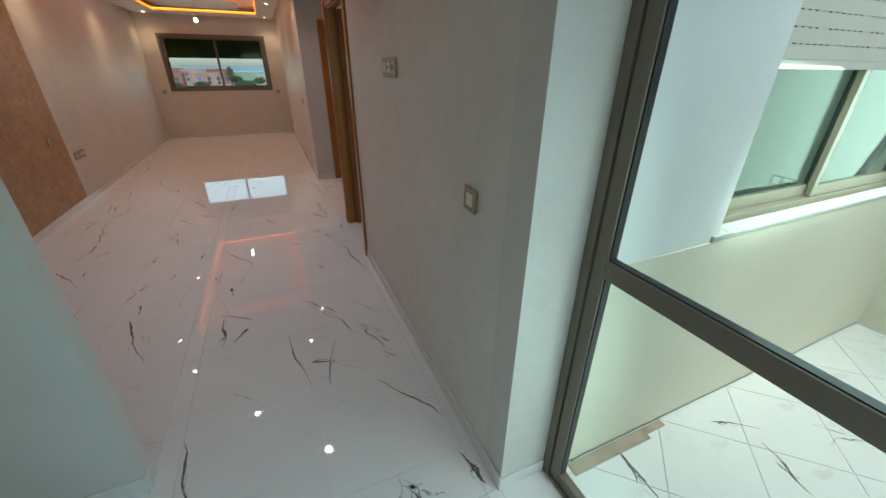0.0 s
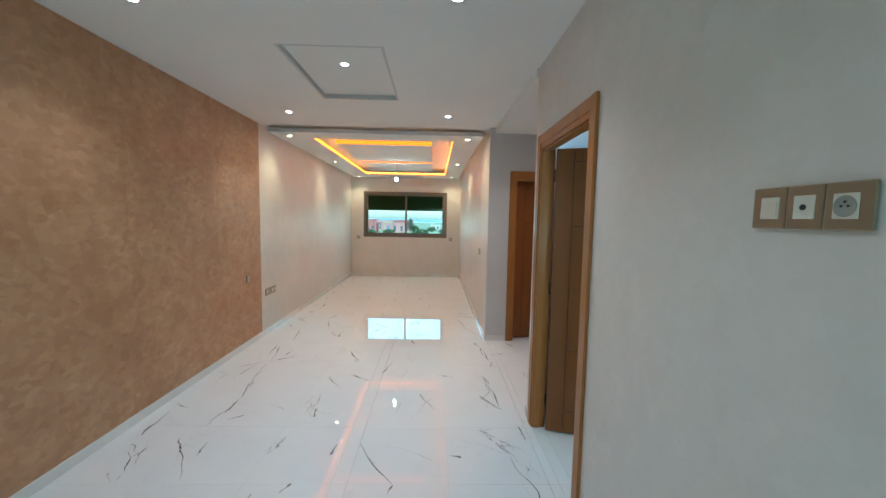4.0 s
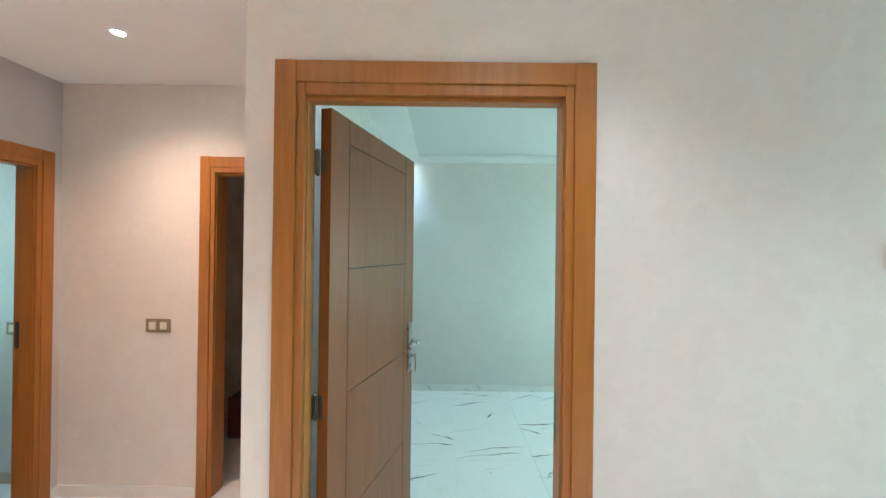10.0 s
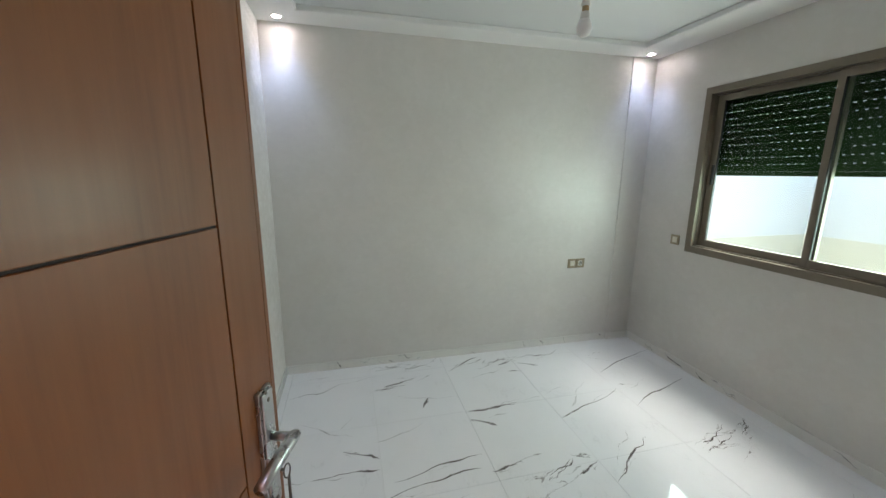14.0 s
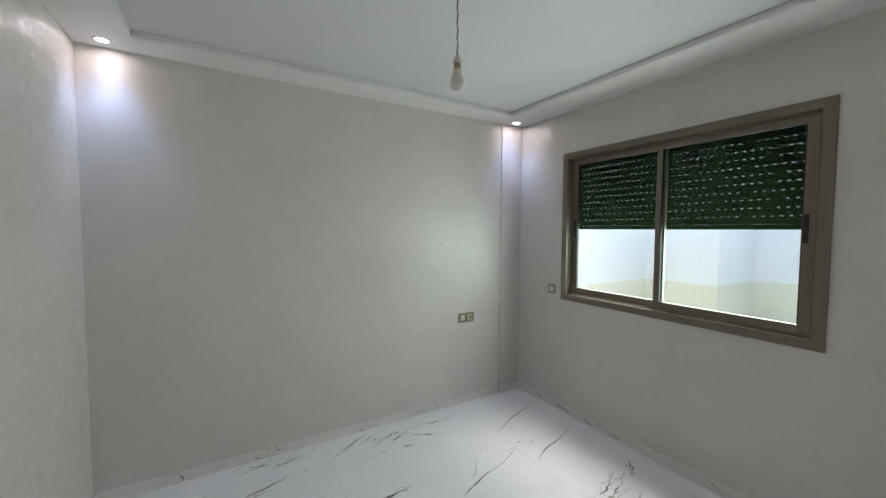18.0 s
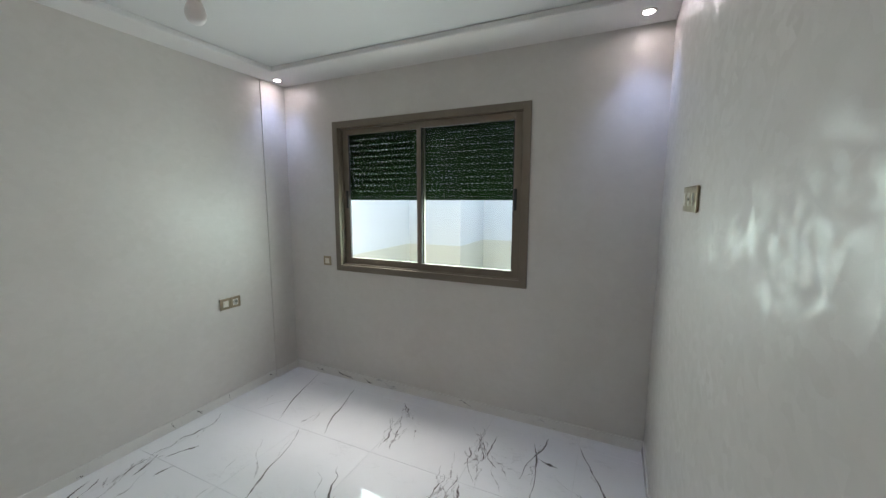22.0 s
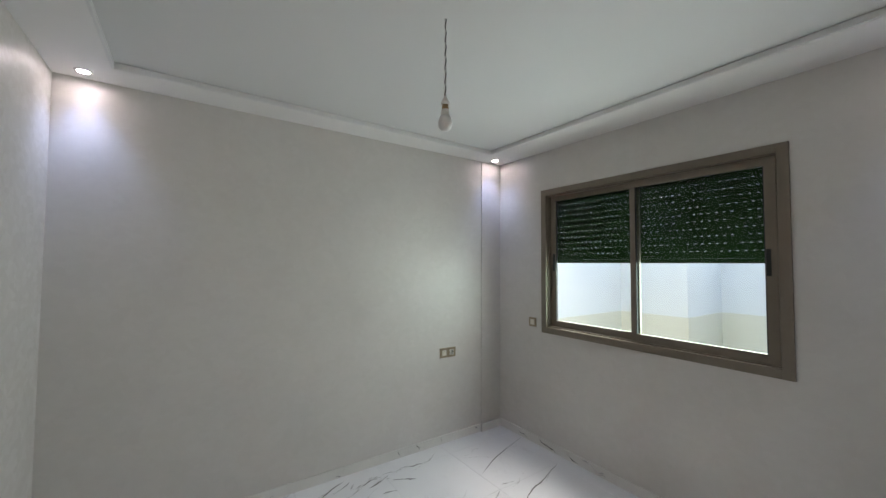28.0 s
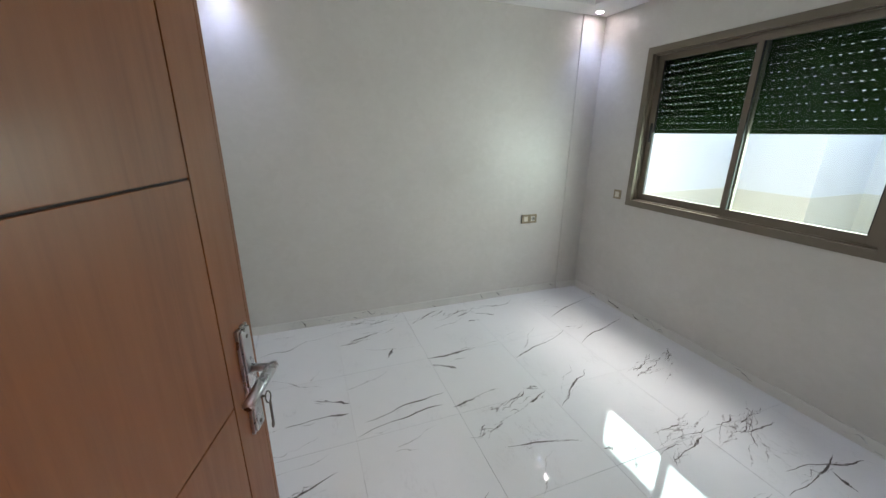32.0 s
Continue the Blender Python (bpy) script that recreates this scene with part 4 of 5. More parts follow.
wall_plate("switch_plate", XL + 0.004, 3.14, 1.085, 90, "r", "champagne switch on the copper plaster", "switch")
wall_plate("socket_plate", XL + 0.004, 5.912, 0.81, 90, "s", "champagne socket on the copper plaster", "socket")
wall_plate("socket_plate", XL, 6.52, 0.56, 90, "tsrr", "champagne four-gang socket plate on the white wall", "socket", 0.09, 0.076)
wall_plate("socket_plate", -2.20, YF, 1.045, 0, "s", "champagne socket beside the salon window", "socket")
wall_plate("socket_plate", 0.265, YF, 1.02, 0, "s", "champagne socket beside the salon window", "socket")
wall_plate("socket_plate", XR, 1.726, 0.795, -90, "rs", "champagne switch and socket plate low on the bedroom wall", "socket", 0.088, 0.080)
wall_plate("switch_plate", 3.219, YS, 1.071, 180, "r", "champagne shutter switch beside the bedroom window", "switch", 0.082)
wall_plate("triple_switch_plate", XB + 0.0035, 2.02, 1.607, 90, "rts", "champagne triple plate high on the bedroom wall", "switch", 0.092, 0.080)
wall_plate("switch_plate", XB + 0.0035, 2.93, 1.055, 90, "r", "champagne switch beside the bedroom door", "switch", 0.092, 0.09)
wall_plate("switch_plate", 1.93, 6.63, 1.04, -90, "r", "champagne switch in the room behind the door ajar", "switch")


# ---- kitchen corner ----
kc = thing("kitchen_base_unit", -1.16, 0.40, 0.0, 0, "white lacquered kitchen base unit under a black worktop", "kitchen cabinet")
part("body", boxes((-0.288, -0.30, 0.10, 0.295, 0.315, 0.862), bev=0.002), WHITE_LAC, kc)
kd = part("door", boxes((0.296, -0.297, 0.105, 0.314, 0.316, 0.858), bev=0.002), WHITE_LAC, kc, "glossy white door")
hd = [(0.314, 0.135, 0.80), (0.336, 0.135, 0.80), (0.340, 0.131, 0.80), (0.340, 0.0, 0.80), (0.336, -0.004, 0.80), (0.314, -0.004, 0.80)]
part("handle", tube(hd, 0.0055, 10), BRONZE_DARK, kd, "black bar handle", True)
part("plinth", boxes((-0.288, -0.30, 0.0, 0.25, 0.315, 0.10)), WHITE_LAC, kc)
kw = thing("kitchen_worktop", -1.16, 0.40, 0.862, 0, "polished black granite worktop with a raised end strip", "worktop")
part("top", boxes((-0.288, -0.30, 0.0, 0.328, 0.314, 0.038), bev=0.003), BLACK_STONE, kw)
part("upstand", boxes((-0.288, 0.262, 0.0385, 0.272, 0.284, 0.085), bev=0.002), BLACK_STONE, kw, "black granite upstand")
kb = thing("wooden_end_panel", -1.15, 0.70, 0.9003, 0, "oak-look end panel standing on the worktop", "panel")
part("board", boxes((-0.28, -0.014, 0.0, 0.28, 0.013, 1.26), bev=0.002), KITCHEN_WOOD, kb)
part("edge_band", boxes((0.2805, -0.0145, 0.0, 0.300, 0.0135, 1.26), bev=0.002), KITCHEN_WOOD, kb, "lighter oak edge band")

# ---- bathroom, seen dimly ----
bx = thing("low_box", 2.75, 5.28, 0.0, 0, "dark red-brown low box on the bathroom floor", "box")
part("front", boxes((-0.20, -0.36, 0.0, -0.18, 0.26, 0.34), bev=0.003), BATH_BOX, bx)
part("carcass", boxes((-0.18, -0.355, 0.0, 0.19, 0.255, 0.335), bev=0.003), BATH_BOX, bx)
for yy, zz in ((5.395, 0.55), (5.335, 0.505)):
    kn = thing("valve_knob", 2.95, yy, zz, 0, "chrome valve knob on the dark bathroom wall", "valve", "bathroom valves")
    part("stem", lathe([(0.008, -0.03), (0.008, 0.0)], 14, "X"), CHROME, kn, "", True)
    part("knob", lathe([(0.012, -0.058), (0.022, -0.055), (0.024, -0.045), (0.022, -0.034), (0.010, -0.030)], 18, "X"), CHROME, kn, "round chrome knob", True)

# ---- outside ----
GROUND = -5.2
FIELD = plain_paint("field_grass", (0.15, 0.19, 0.11), 0.95, 0.5, 0.05, 0)
SEA = plain_paint("sea_water", (0.05, 0.13, 0.16), 0.4, 0.2, 0.01, 0)
SAND = plain_paint("pale_sand", (0.50, 0.45, 0.36), 0.95, 0.15, 0.02, 0)
RED = plain_paint("red_render", (0.40, 0.15, 0.13), 0.9, 0.2, 0.3, 0.2)
PINK = plain_paint("pink_render", (0.48, 0.26, 0.23), 0.9, 0.2, 0.3, 0.2)
YELLOW = plain_paint("ochre_render", (0.48, 0.38, 0.22), 0.9, 0.2, 0.3, 0.2)
PALE = plain_paint("pale_render", (0.56, 0.51, 0.46), 0.9, 0.2, 0.3, 0.2)
HOUSE_GLASS = plain_paint("dark_window", (0.08, 0.10, 0.12), 0.2, 0.2, 3, 0)
BLUE_DOOR = plain_paint("blue_shutter", (0.08, 0.22, 0.38), 0.6)
LEAF = plain_paint("leaf_green", (0.075, 0.115, 0.05), 0.8, 0.4, 3, 0)
BARK = plain_paint("bark", (0.12, 0.08, 0.05), 0.9, 0.3, 8)
setting("ground", boxes((-2500, -200, GROUND - 1, 2500, 2600, GROUND)), FIELD, "flat green fields behind the town", "ground")
setting("beach", boxes((-2500, 600, GROUND, 2500, 665, GROUND + 0.05)), SAND, "pale strip of sand by the sea", "beach")
setting("sea", boxes((-4500, 665, GROUND, 4500, 4500, GROUND + 0.1)), SEA, "hazy blue sea beyond the fields", "water")


def house(x, y, w, d, h, wall_mat, windows, label, door_mat=None):
    e = thing("house", x, y, GROUND, 0, label, "house", "town houses")
    part("wall", boxes((-w / 2, -d / 2, 0, w / 2, d / 2, h)), wall_mat, e)
    part("roof", boxes((-w / 2 - 0.15, -d / 2 - 0.15, h, w / 2 + 0.15, -d / 2 + 0.15, h + 0.7), (-w / 2 - 0.15, d / 2 - 0.15, h, w / 2 + 0.15, d / 2 + 0.15, h + 0.7), (-w / 2 - 0.15, -d / 2 + 0.15, h, -w / 2 + 0.15, d / 2 - 0.15, h + 0.7), (w / 2 - 0.15, -d / 2 + 0.15, h, w / 2 + 0.15, d / 2 - 0.15, h + 0.7)), wall_mat, e, "flat roof with a parapet")
    for k in range(windows):
        wx = -w / 2 + w * (k + 0.5) / windows
        for wz in (1.0, h - 1.9):
            win = part("window", boxes((wx - 0.5, -d / 2 - 0.04, wz, wx + 0.5, -d / 2 + 0.02, wz + 1.2)), HOUSE_GLASS if (k or not door_mat) else door_mat, e)
            part("window_frame", boxes((wx - 0.6, -d / 2 - 0.07, wz - 0.1, wx + 0.6, -d / 2 - 0.041, wz)), PALE, win)
    return e


for x, y, w, d, h, mt, n in ((-11.8, 114, 9, 7, 4.0, PINK, 3), (-19, 112, 6, 7, 4.0, RED, 2), (-24.5, 120, 7, 7, 4.6, PINK, 2), (-18.5, 140, 8, 8, 4.8, PINK, 2), (-13.5, 146, 6, 8, 5.0, RED, 2), (-9.6, 140, 4.5, 7, 5.0, RED, 1), (-27, 160, 9, 8, 5.2, RED, 2), (-15, 124, 4, 6, 4.3, YELLOW, 1), (0.5, 150, 5, 5, 2.6, PALE, 2), (4.5, 152, 4, 5, 2.6, PALE, 1), (-21.5, 106, 4, 5, 2.9, PALE, 1)):
    house(x * 1.5, y * 1.5, w, d, h, mt, n, "flat-roofed rendered town house seen through the window", BLUE_DOOR if n == 3 and mt is PINK else None)


def leaf_clumps(n, spread, seed, flat=1.0, size=0.35):
    rng = random.Random(seed)
    bm = bmesh.new()
    for _ in range(n):
        a, r = rng.uniform(0, 6.283), spread * math.sqrt(rng.random())
        z = rng.uniform(-1, 1) * spread * flat * math.sqrt(max(0.0, 1 - (r / spread) ** 2))
        c = Vector((r * math.cos(a), r * math.sin(a), z))
        q = Euler((rng.uniform(0, 3), rng.uniform(0, 3), rng.uniform(0, 6))).to_matrix()
        s = size * rng.uniform(0.6, 1.3)
        bm.faces.new([bm.verts.new(c + q @ Vector(p)) for p in ((-s, 0, 0), (0, -0.4 * s, 0.1 * s), (s, 0, 0), (0, 0.4 * s, -0.1 * s))])
    return bm


def tree(x, y, h, crown, seed, label):
    e = thing("tree", x, y, GROUND, 0, label, "tree", "garden trees")
    part("trunk", tube([(0, 0, 0), (0.1, 0.05, h * 0.4), (0, 0.1, h * 0.8)], [0.22, 0.16, 0.06], 8), BARK, e)
    bm = leaf_clumps(700, crown * 1.35, seed, 0.55)
    bmesh.ops.translate(bm, vec=(0, 0, h * 0.5), verts=bm.verts)
    part("crown", bm, LEAF, e)


def conifer(x, y, h, label):
    e = thing("tree", x, y, GROUND, 0, label, "tree", "garden trees")
    part("trunk", tube([(0, 0, 0), (0, 0, h)], [0.25, 0.04], 8), BARK, e)
    rng = random.Random(5)
    bm = bmesh.new()
    for k in range(9):
        z = h * (0.35 + 0.07 * k)
        R = 2.6 * (1 - k / 10)
        for j in range(7):
            a = j * 0.898 + k
            for m in range(16):
                r = R * (m + 1) / 16
                c = Vector((r * math.cos(a), r * math.sin(a), z + 0.15 * r))
                s = 0.28
                q = Euler((rng.uniform(0, 3), rng.uniform(0, 3), rng.uniform(0, 6))).to_matrix()
                bm.faces.new([bm.verts.new(c + q @ Vector(p)) for p in ((-s, 0, 0), (0, -0.3 * s, 0), (s, 0, 0), (0, 0.3 * s, 0))])
    part("crown", bm, LEAF, e)


conifer(-11.5, 180, 7.0, "dark tiered conifer beside the red houses")
for k, (x, y, h, c) in enumerate(((-12.5, 103, 3.0, 1.6), (-4.5, 104, 3.2, 1.7), (-3.2, 107, 2.8, 1.5), (-17, 101, 2.6, 1.5), (-7, 130, 4.2, 1.7), (-1, 135, 3.0, 1.6), (3, 118, 2.4, 1.5))):
    tree(x * 1.4, y * 1.4, h, c, k, "rounded green garden tree seen from above")

# ---- floors ----
floor = setting("floor", boxes((-2.59, -2.65, -0.25, XE + 0.3, 11.6, -0.007), (XE + 0.3, 0.93, -0.25, 3.85, 7.6, -0.007)), GROUT, "floor of polished white marble-look porcelain tiles", "floor")
patio = setting("patio_floor", boxes((XE + 0.3, -2.2, -0.25, 3.85, 0.93, -0.027)), GROUT, "patio floor of pale marble-look tiles", "floor")
tile_mesh = {}


def tile(parent, x0, y0, x1, y1, material=TILE, top=0.0):
    w, d = round(x1 - x0, 3), round(y1 - y0, 3)
    if w < 0.01 or d < 0.01:
        return
    key = (w, d, material.name)
    if key not in tile_mesh:
        g = 0.0008
        bm = boxes((-w / 2 + g, -d / 2 + g, -0.008, w / 2 - g, d / 2 - g, 0.0))
        tile_mesh[key] = mesh_of("tile", bm, material)
    ob = new("tile", tile_mesh[key])
    ob.parent = parent
    ob.location = ((x0 + x1) / 2, (y0 + y1) / 2, top)


def tiled(parent, x0, y0, x1, y1, ox, oy, pitch=0.6, material=TILE, top=0.0):
    xs = sorted({x0, x1, *[ox + k * pitch for k in range(-20, 21) if x0 + 0.005 < ox + k * pitch < x1 - 0.005]})
    ys = sorted({y0, y1, *[oy + k * pitch for k in range(-20, 21) if y0 + 0.005 < oy + k * pitch < y1 - 0.005]})
    for a, b in zip(xs, xs[1:]):
        for c, d in zip(ys, ys[1:]):
            tile(parent, a, c, b, d, material, top)


tiled(floor, XL, 1.62, -0.766, 11.43, -0.074, 1.172)
tiled(floor, -0.766, 0.945, XE, 6.2, -0.074, 1.172)
tiled(floor, -0.766, 6.2, 0.497, 11.43, -0.074, 1.172)
tiled(floor, -1.62, -2.5, -0.766, 1.54, -0.074, 1.172)
tiled(floor, -0.766, -2.5, XE, 0.945, -0.074, 1.172)
tiled(floor, XE, -0.87, 0.82, 0.945, -0.074, 1.172)
tiled(floor, XE, YA, 1.93, YD, -0.074, 1.172)
tiled(floor, XE, 3.30, XB, 4.26, -0.074, 1.172)
tiled(floor, 0.62, YD, 1.93, 7.4, -0.074, 1.172)
tiled(floor, 1.93, YA, 2.95, YD, -0.074, 1.172)
tiled(floor, XB, YS, XR, YN, 2.868, 3.032, 0.606)


def diagonal_tiles(parent, x0, y0, x1, y1, ox, oy, pitch, material, top):
    """Square tiles laid at 45 degrees, cut off at the edges of a rectangle."""
    c = math.sqrt(0.5)
    for i in range(-12, 13):
        for j in range(-12, 13):
            u, v = i * pitch, j * pitch
            cx, cy = ox + (u - v) * c, oy + (u + v) * c
            if not (x0 - 0.3 < cx < x1 + 0.3 and y0 - 0.3 < cy < y1 + 0.3):
                continue
            h = (pitch - 0.0035) * c
            bm = bmesh.new()
            slab(bm, -h * c * 1.0, -h * c, -0.008, h * c, h * c, 0.0)
            bmesh.ops.rotate(bm, verts=bm.verts, matrix=Matrix.Rotation(radians(45), 3, "Z"))
            for no, co in (((1, 0, 0), x1 - cx), ((-1, 0, 0), cx - x0), ((0, 1, 0), y1 - cy), ((0, -1, 0), cy - y0)):
                geom = list(bm.verts) + list(bm.edges) + list(bm.faces)
                cut = bmesh.ops.bisect_plane(bm, geom=geom, plane_co=Vector(no) * co, plane_no=no, clear_outer=True)
                edges = [e for e in cut["geom_cut"] if isinstance(e, bmesh.types.BMEdge)]
                if edges:
                    bmesh.ops.contextual_create(bm, geom=edges)
            if len(bm.faces) < 5:
                bm.free()
                continue
            ob = part("tile", bm, material, parent)
            ob.location = (cx, cy, top)


diagonal_tiles(patio, 0.90, -1.9, 3.55, 0.93, 1.526, 0.93 - 0.28, 0.396, TILE_OUT, -0.02)
setting("mortar_patch", boxes((0.93, 0.862, -0.019, 1.40, 0.922, -0.0165), (1.40, 0.885, -0.019, 1.53, 0.922, -0.017), bev=0.0008), MORTAR, "strip of bare mortar along the patio wall foot", "mortar")


# ---- veins of the tiles ----
def ribbon(bm, x0, y0, x1, y1, w, rng, sway=0.05, n=22):
    """A thin wandering streak with a ragged edge, swollen at one place, lying on the tile."""
    dx, dy = x1 - x0, y1 - y0
    L = math.hypot(dx, dy) or 1e-3
    nx, ny = -dy / L, dx / L
    walk_off, slope = [0.0], 0.0
    for k in range(n):
        slope = 0.72 * slope + rng.gauss(0, 1)
        walk_off.append(walk_off[-1] + slope)
    end = walk_off[-1]
    walk_off = [v - end * k / n for k, v in enumerate(walk_off)]
    top = max(abs(v) for v in walk_off) or 1.0
    swell, spread = rng.uniform(0.15, 0.85), rng.uniform(0.10, 0.28)
    rows = []
    for k in range(n + 1):
        u = k / n
        off = walk_off[k] / top * sway * L
        fat = math.exp(-((u - swell) / spread) ** 2)
        h = w * (0.12 + 0.10 * rng.random() + 0.55 * fat * rng.uniform(0.55, 1.0)) * min(1.0, 8 * u + 0.15, 8 * (1 - u) + 0.15)
        lean = rng.uniform(-0.5, 0.5) * h
        cx, cy = x0 + dx * u + nx * (off + lean), y0 + dy * u + ny * (off + lean)
        rows.append((bm.verts.new((cx + nx * h, cy + ny * h, 0.0008)), bm.verts.new((cx - nx * h, cy - ny * h, 0.0008))))
    for (a, b), (c, d) in zip(rows, rows[1:]):
        bm.faces.new((a, b, d, c))


def vein(parent, x0, y0, x1, y1, w, kind, seed, z=0.0):
    """kind 0: one dark streak; 1: streak with soft strands beside it; 2: a wide feathered cluster; 3: a pale hairline."""
    rng = random.Random(seed)
    w = w * (0.00095 if kind < 2 else 0.0008)
    core = bmesh.new()
    soft = bmesh.new()
    dx, dy = x1 - x0, y1 - y0
    L = math.hypot(dx, dy)
    nx, ny = -dy / max(L, 1e-3), dx / max(L, 1e-3)

    def strand(target, a, b, oa, ob, width, sway):
        ribbon(target, x0 + dx * a + nx * oa, y0 + dy * a + ny * oa, x0 + dx * b + nx * ob, y0 + dy * b + ny * ob, width, rng, sway)
    if kind == 3:
        strand(soft, 0, 1, 0, 0, w * 0.8, 0.06)
    elif kind < 2:
        strand(core, 0, 1, 0, 0, w, 0.04)
        # a thin companion that leaves the streak and comes back
        a = rng.uniform(0.0, 0.5)
        strand(soft, a, a + rng.uniform(0.3, 0.5), rng.uniform(-0.3, 0.3) * w, rng.uniform(-1, 1) * (0.006 + 0.04 * L), w * 0.45, 0.06)
        if kind == 1:
            for _ in range(3):
                a = rng.uniform(-0.1, 0.6)
                strand(soft if rng.random() < 0.7 else core, a, a + rng.uniform(0.2, 0.5), rng.gauss(0, 0.05) * L, rng.gauss(0, 0.09) * L, w * rng.uniform(0.3, 0.7), 0.10)
    else:
        for k in range(2):
            a = rng.uniform(0.0, 0.4)
            strand(core, a, a + rng.uniform(0.35, 0.6), rng.gauss(0, 0.05) * L, rng.gauss(0, 0.08) * L, w * rng.uniform(0.4, 0.75), 0.07)
        for k in range(6):
            a = rng.uniform(-0.05, 0.65)
            strand(soft, a, a + rng.uniform(0.2, 0.45), rng.gauss(0, 0.08) * L, rng.gauss(0, 0.11) * L, w * rng.uniform(0.4, 1.2), 0.09)
    for bm, mt in ((core, VEIN), (soft, VEIN_SOFT)):
        if bm.verts:
            bmesh.ops.recalc_face_normals(bm, faces=bm.faces)
            for f in bm.faces:
                if f.normal.z < 0:
                    f.normal_flip()
            ob = part("vein", bm, mt, parent)
            ob.location.z = z + (0.0002 if mt is VEIN else 0.0)
        else:
            bm.free()


VEINS_ENTRY = [
    (-0.67, 1.73, -0.56, 1.18, 9, 0), (-0.17, 2.37, -0.08, 1.84, 10, 0), (-0.06, 2.04, 0.04, 2.0, 20, 0), (0.1, 2.2, 0.02, 1.79, 6, 1),
    (-0.58, 2.75, -0.56, 2.4, 16, 1), (-0.5, 2.42, -0.42, 2.55, 20, 1), (0.0, 2.67, 0.27, 2.19, 8, 0), (0.22, 2.36, 0.5, 1.8, 14, 2),
    (0.26, 1.76, 0.51, 1.37, 9, 0), (-1.21, 1.16, -0.7, 1.27, 10, 0), (-0.65, 1.16, -0.49, 0.9, 16, 2), (-0.4, 1.07, -0.36, 1.16, 12, 0),
    (0.22, 1.16, 0.33, 0.9, 14, 2), (0.5, 1.16, 0.54, 0.98, 22, 1), (0.12, 1.01, 0.08, 0.91, 10, 0),
]
VEINS_HALL_A = [
    (-1.85, 4.18, -1.82, 4.58, 13, 0), (-1.75, 4.26, -1.64, 4.34, 12, 1), (-2.22, 5.26, -1.97, 5.42, 10, 0), (-2.07, 5.08, -2.04, 5.34, 9, 0),
    (-1.81, 4.61, -1.93, 5.34, 9, 1), (-1.94, 5.46, -2.01, 5.88, 9, 0), (-1.96, 5.4, -1.68, 5.59, 9, 1), (-2.03, 3.58, -2.13, 4.03, 13, 2),
    (-2.23, 4.05, -2.27, 4.39, 12, 1), (-1.95, 4.03, -1.66, 3.6, 10, 0), (-1.14, 4.23, -1.2, 4.78, 12, 2), (-1.27, 3.85, -1.18, 4.11, 13, 2),
    (-1.04, 3.5, -1.0, 3.58, 12, 1), (-1.24, 3.33, -1.18, 3.52, 14, 2), (-1.27, 3.23, -1.24, 3.33, 11, 1), (-1.14, 3.03, -1.16, 3.16, 14, 1),
]
VEINS_HALL_B = [
    (-0.66, 3.25, -0.68, 3.55, 12, 2), (-0.54, 3.03, -0.55, 3.17, 14, 1), (-0.68, 3.98, -0.41, 3.57, 8, 0), (-0.43, 3.49, -0.4, 3.57, 10, 0),
    (-1.2, 5.07, -1.01, 4.79, 7, 0), (-0.29, 4.71, -0.15, 4.42, 8, 0), (-0.06, 3.84, 0.02, 3.82, 14, 0), (0.19, 4.15, 0.34, 3.89, 12, 2),
    (0.31, 4.02, 0.5, 3.62, 11, 2), (0.34, 3.83, 0.51, 3.04, 10, 0), (0.48, 4.19, 0.5, 4.0, 12, 1), (0.24, 4.68, 0.4, 4.43, 12, 1),
    (0.34, 4.9, 0.39, 4.47, 12, 1), (0.21, 5.28, 0.4, 4.82, 9, 3), (0.42, 5.97, 0.49, 5.28, 9, 0), (0.5, 5.67, 0.66, 5.74, 12, 0),
]
VEINS_HALL_C = [
    (-1.94, 6.13, -2.04, 6.58, 9, 0), (-2.24, 7.14, -2.06, 6.97, 9, 0), (-0.11, 5.1, 0.05, 5.04, 11, 0), (-0.69, 5.15, -0.6, 5.44, 12, 1),
    (-1.41, 6.23, -1.42, 6.57, 10, 0), (-0.98, 2.43, -1.18, 2.97, 12, 0), (-0.05, 2.78, 0.16, 2.41, 9, 0), (-0.62, 2.98, -0.55, 2.77, 9, 3),
    (0.17, 7.27, 0.5, 6.22, 7, 0), (0.35, 6.09, 0.41, 5.89, 11, 1), (0.77, 6.07, 0.84, 5.92, 12, 1), (-0.77, 6.02, -0.54, 6.19, 8, 3),
    (1.35, 6.29, 1.43, 6.07, 8, 0), (1.4, 6.01, 1.53, 5.83, 10, 1), (1.54, 5.77, 1.62, 5.48, 10, 2), (1.64, 5.37, 1.66, 5.11, 9, 0),
]
VEINS_HALL_D = [
    (1.3, 5.93, 1.25, 5.79, 10, 1), (-1.66, 3.0, -1.84, 3.28, 10, 1),
]
VEINS_SALON = [
    (-2.02, 5.62, -2.06, 5.95, 9, 0), (-1.83, 5.58, -1.83, 5.8, 10, 0), (-2.25, 7.09, -2.12, 7.21, 12, 1), (-1.65, 6.69, -1.8, 7.1, 9, 0),
    (-1.8, 7.1, -1.71, 7.4, 9, 0), (-1.03, 6.5, -0.88, 6.65, 14, 1), (-0.86, 6.3, -0.82, 6.58, 10, 1), (-0.74, 6.3, -0.62, 6.27, 14, 0),
    (0.4, 5.92, 0.41, 5.64, 10, 0), (1.11, 5.7, 1.2, 5.66, 12, 0), (1.05, 6.02, 1.08, 5.7, 10, 1), (-0.51, 6.49, -0.28, 6.34, 9, 1),
    (0.45, 5.44, 0.45, 5.32, 10, 0),
]
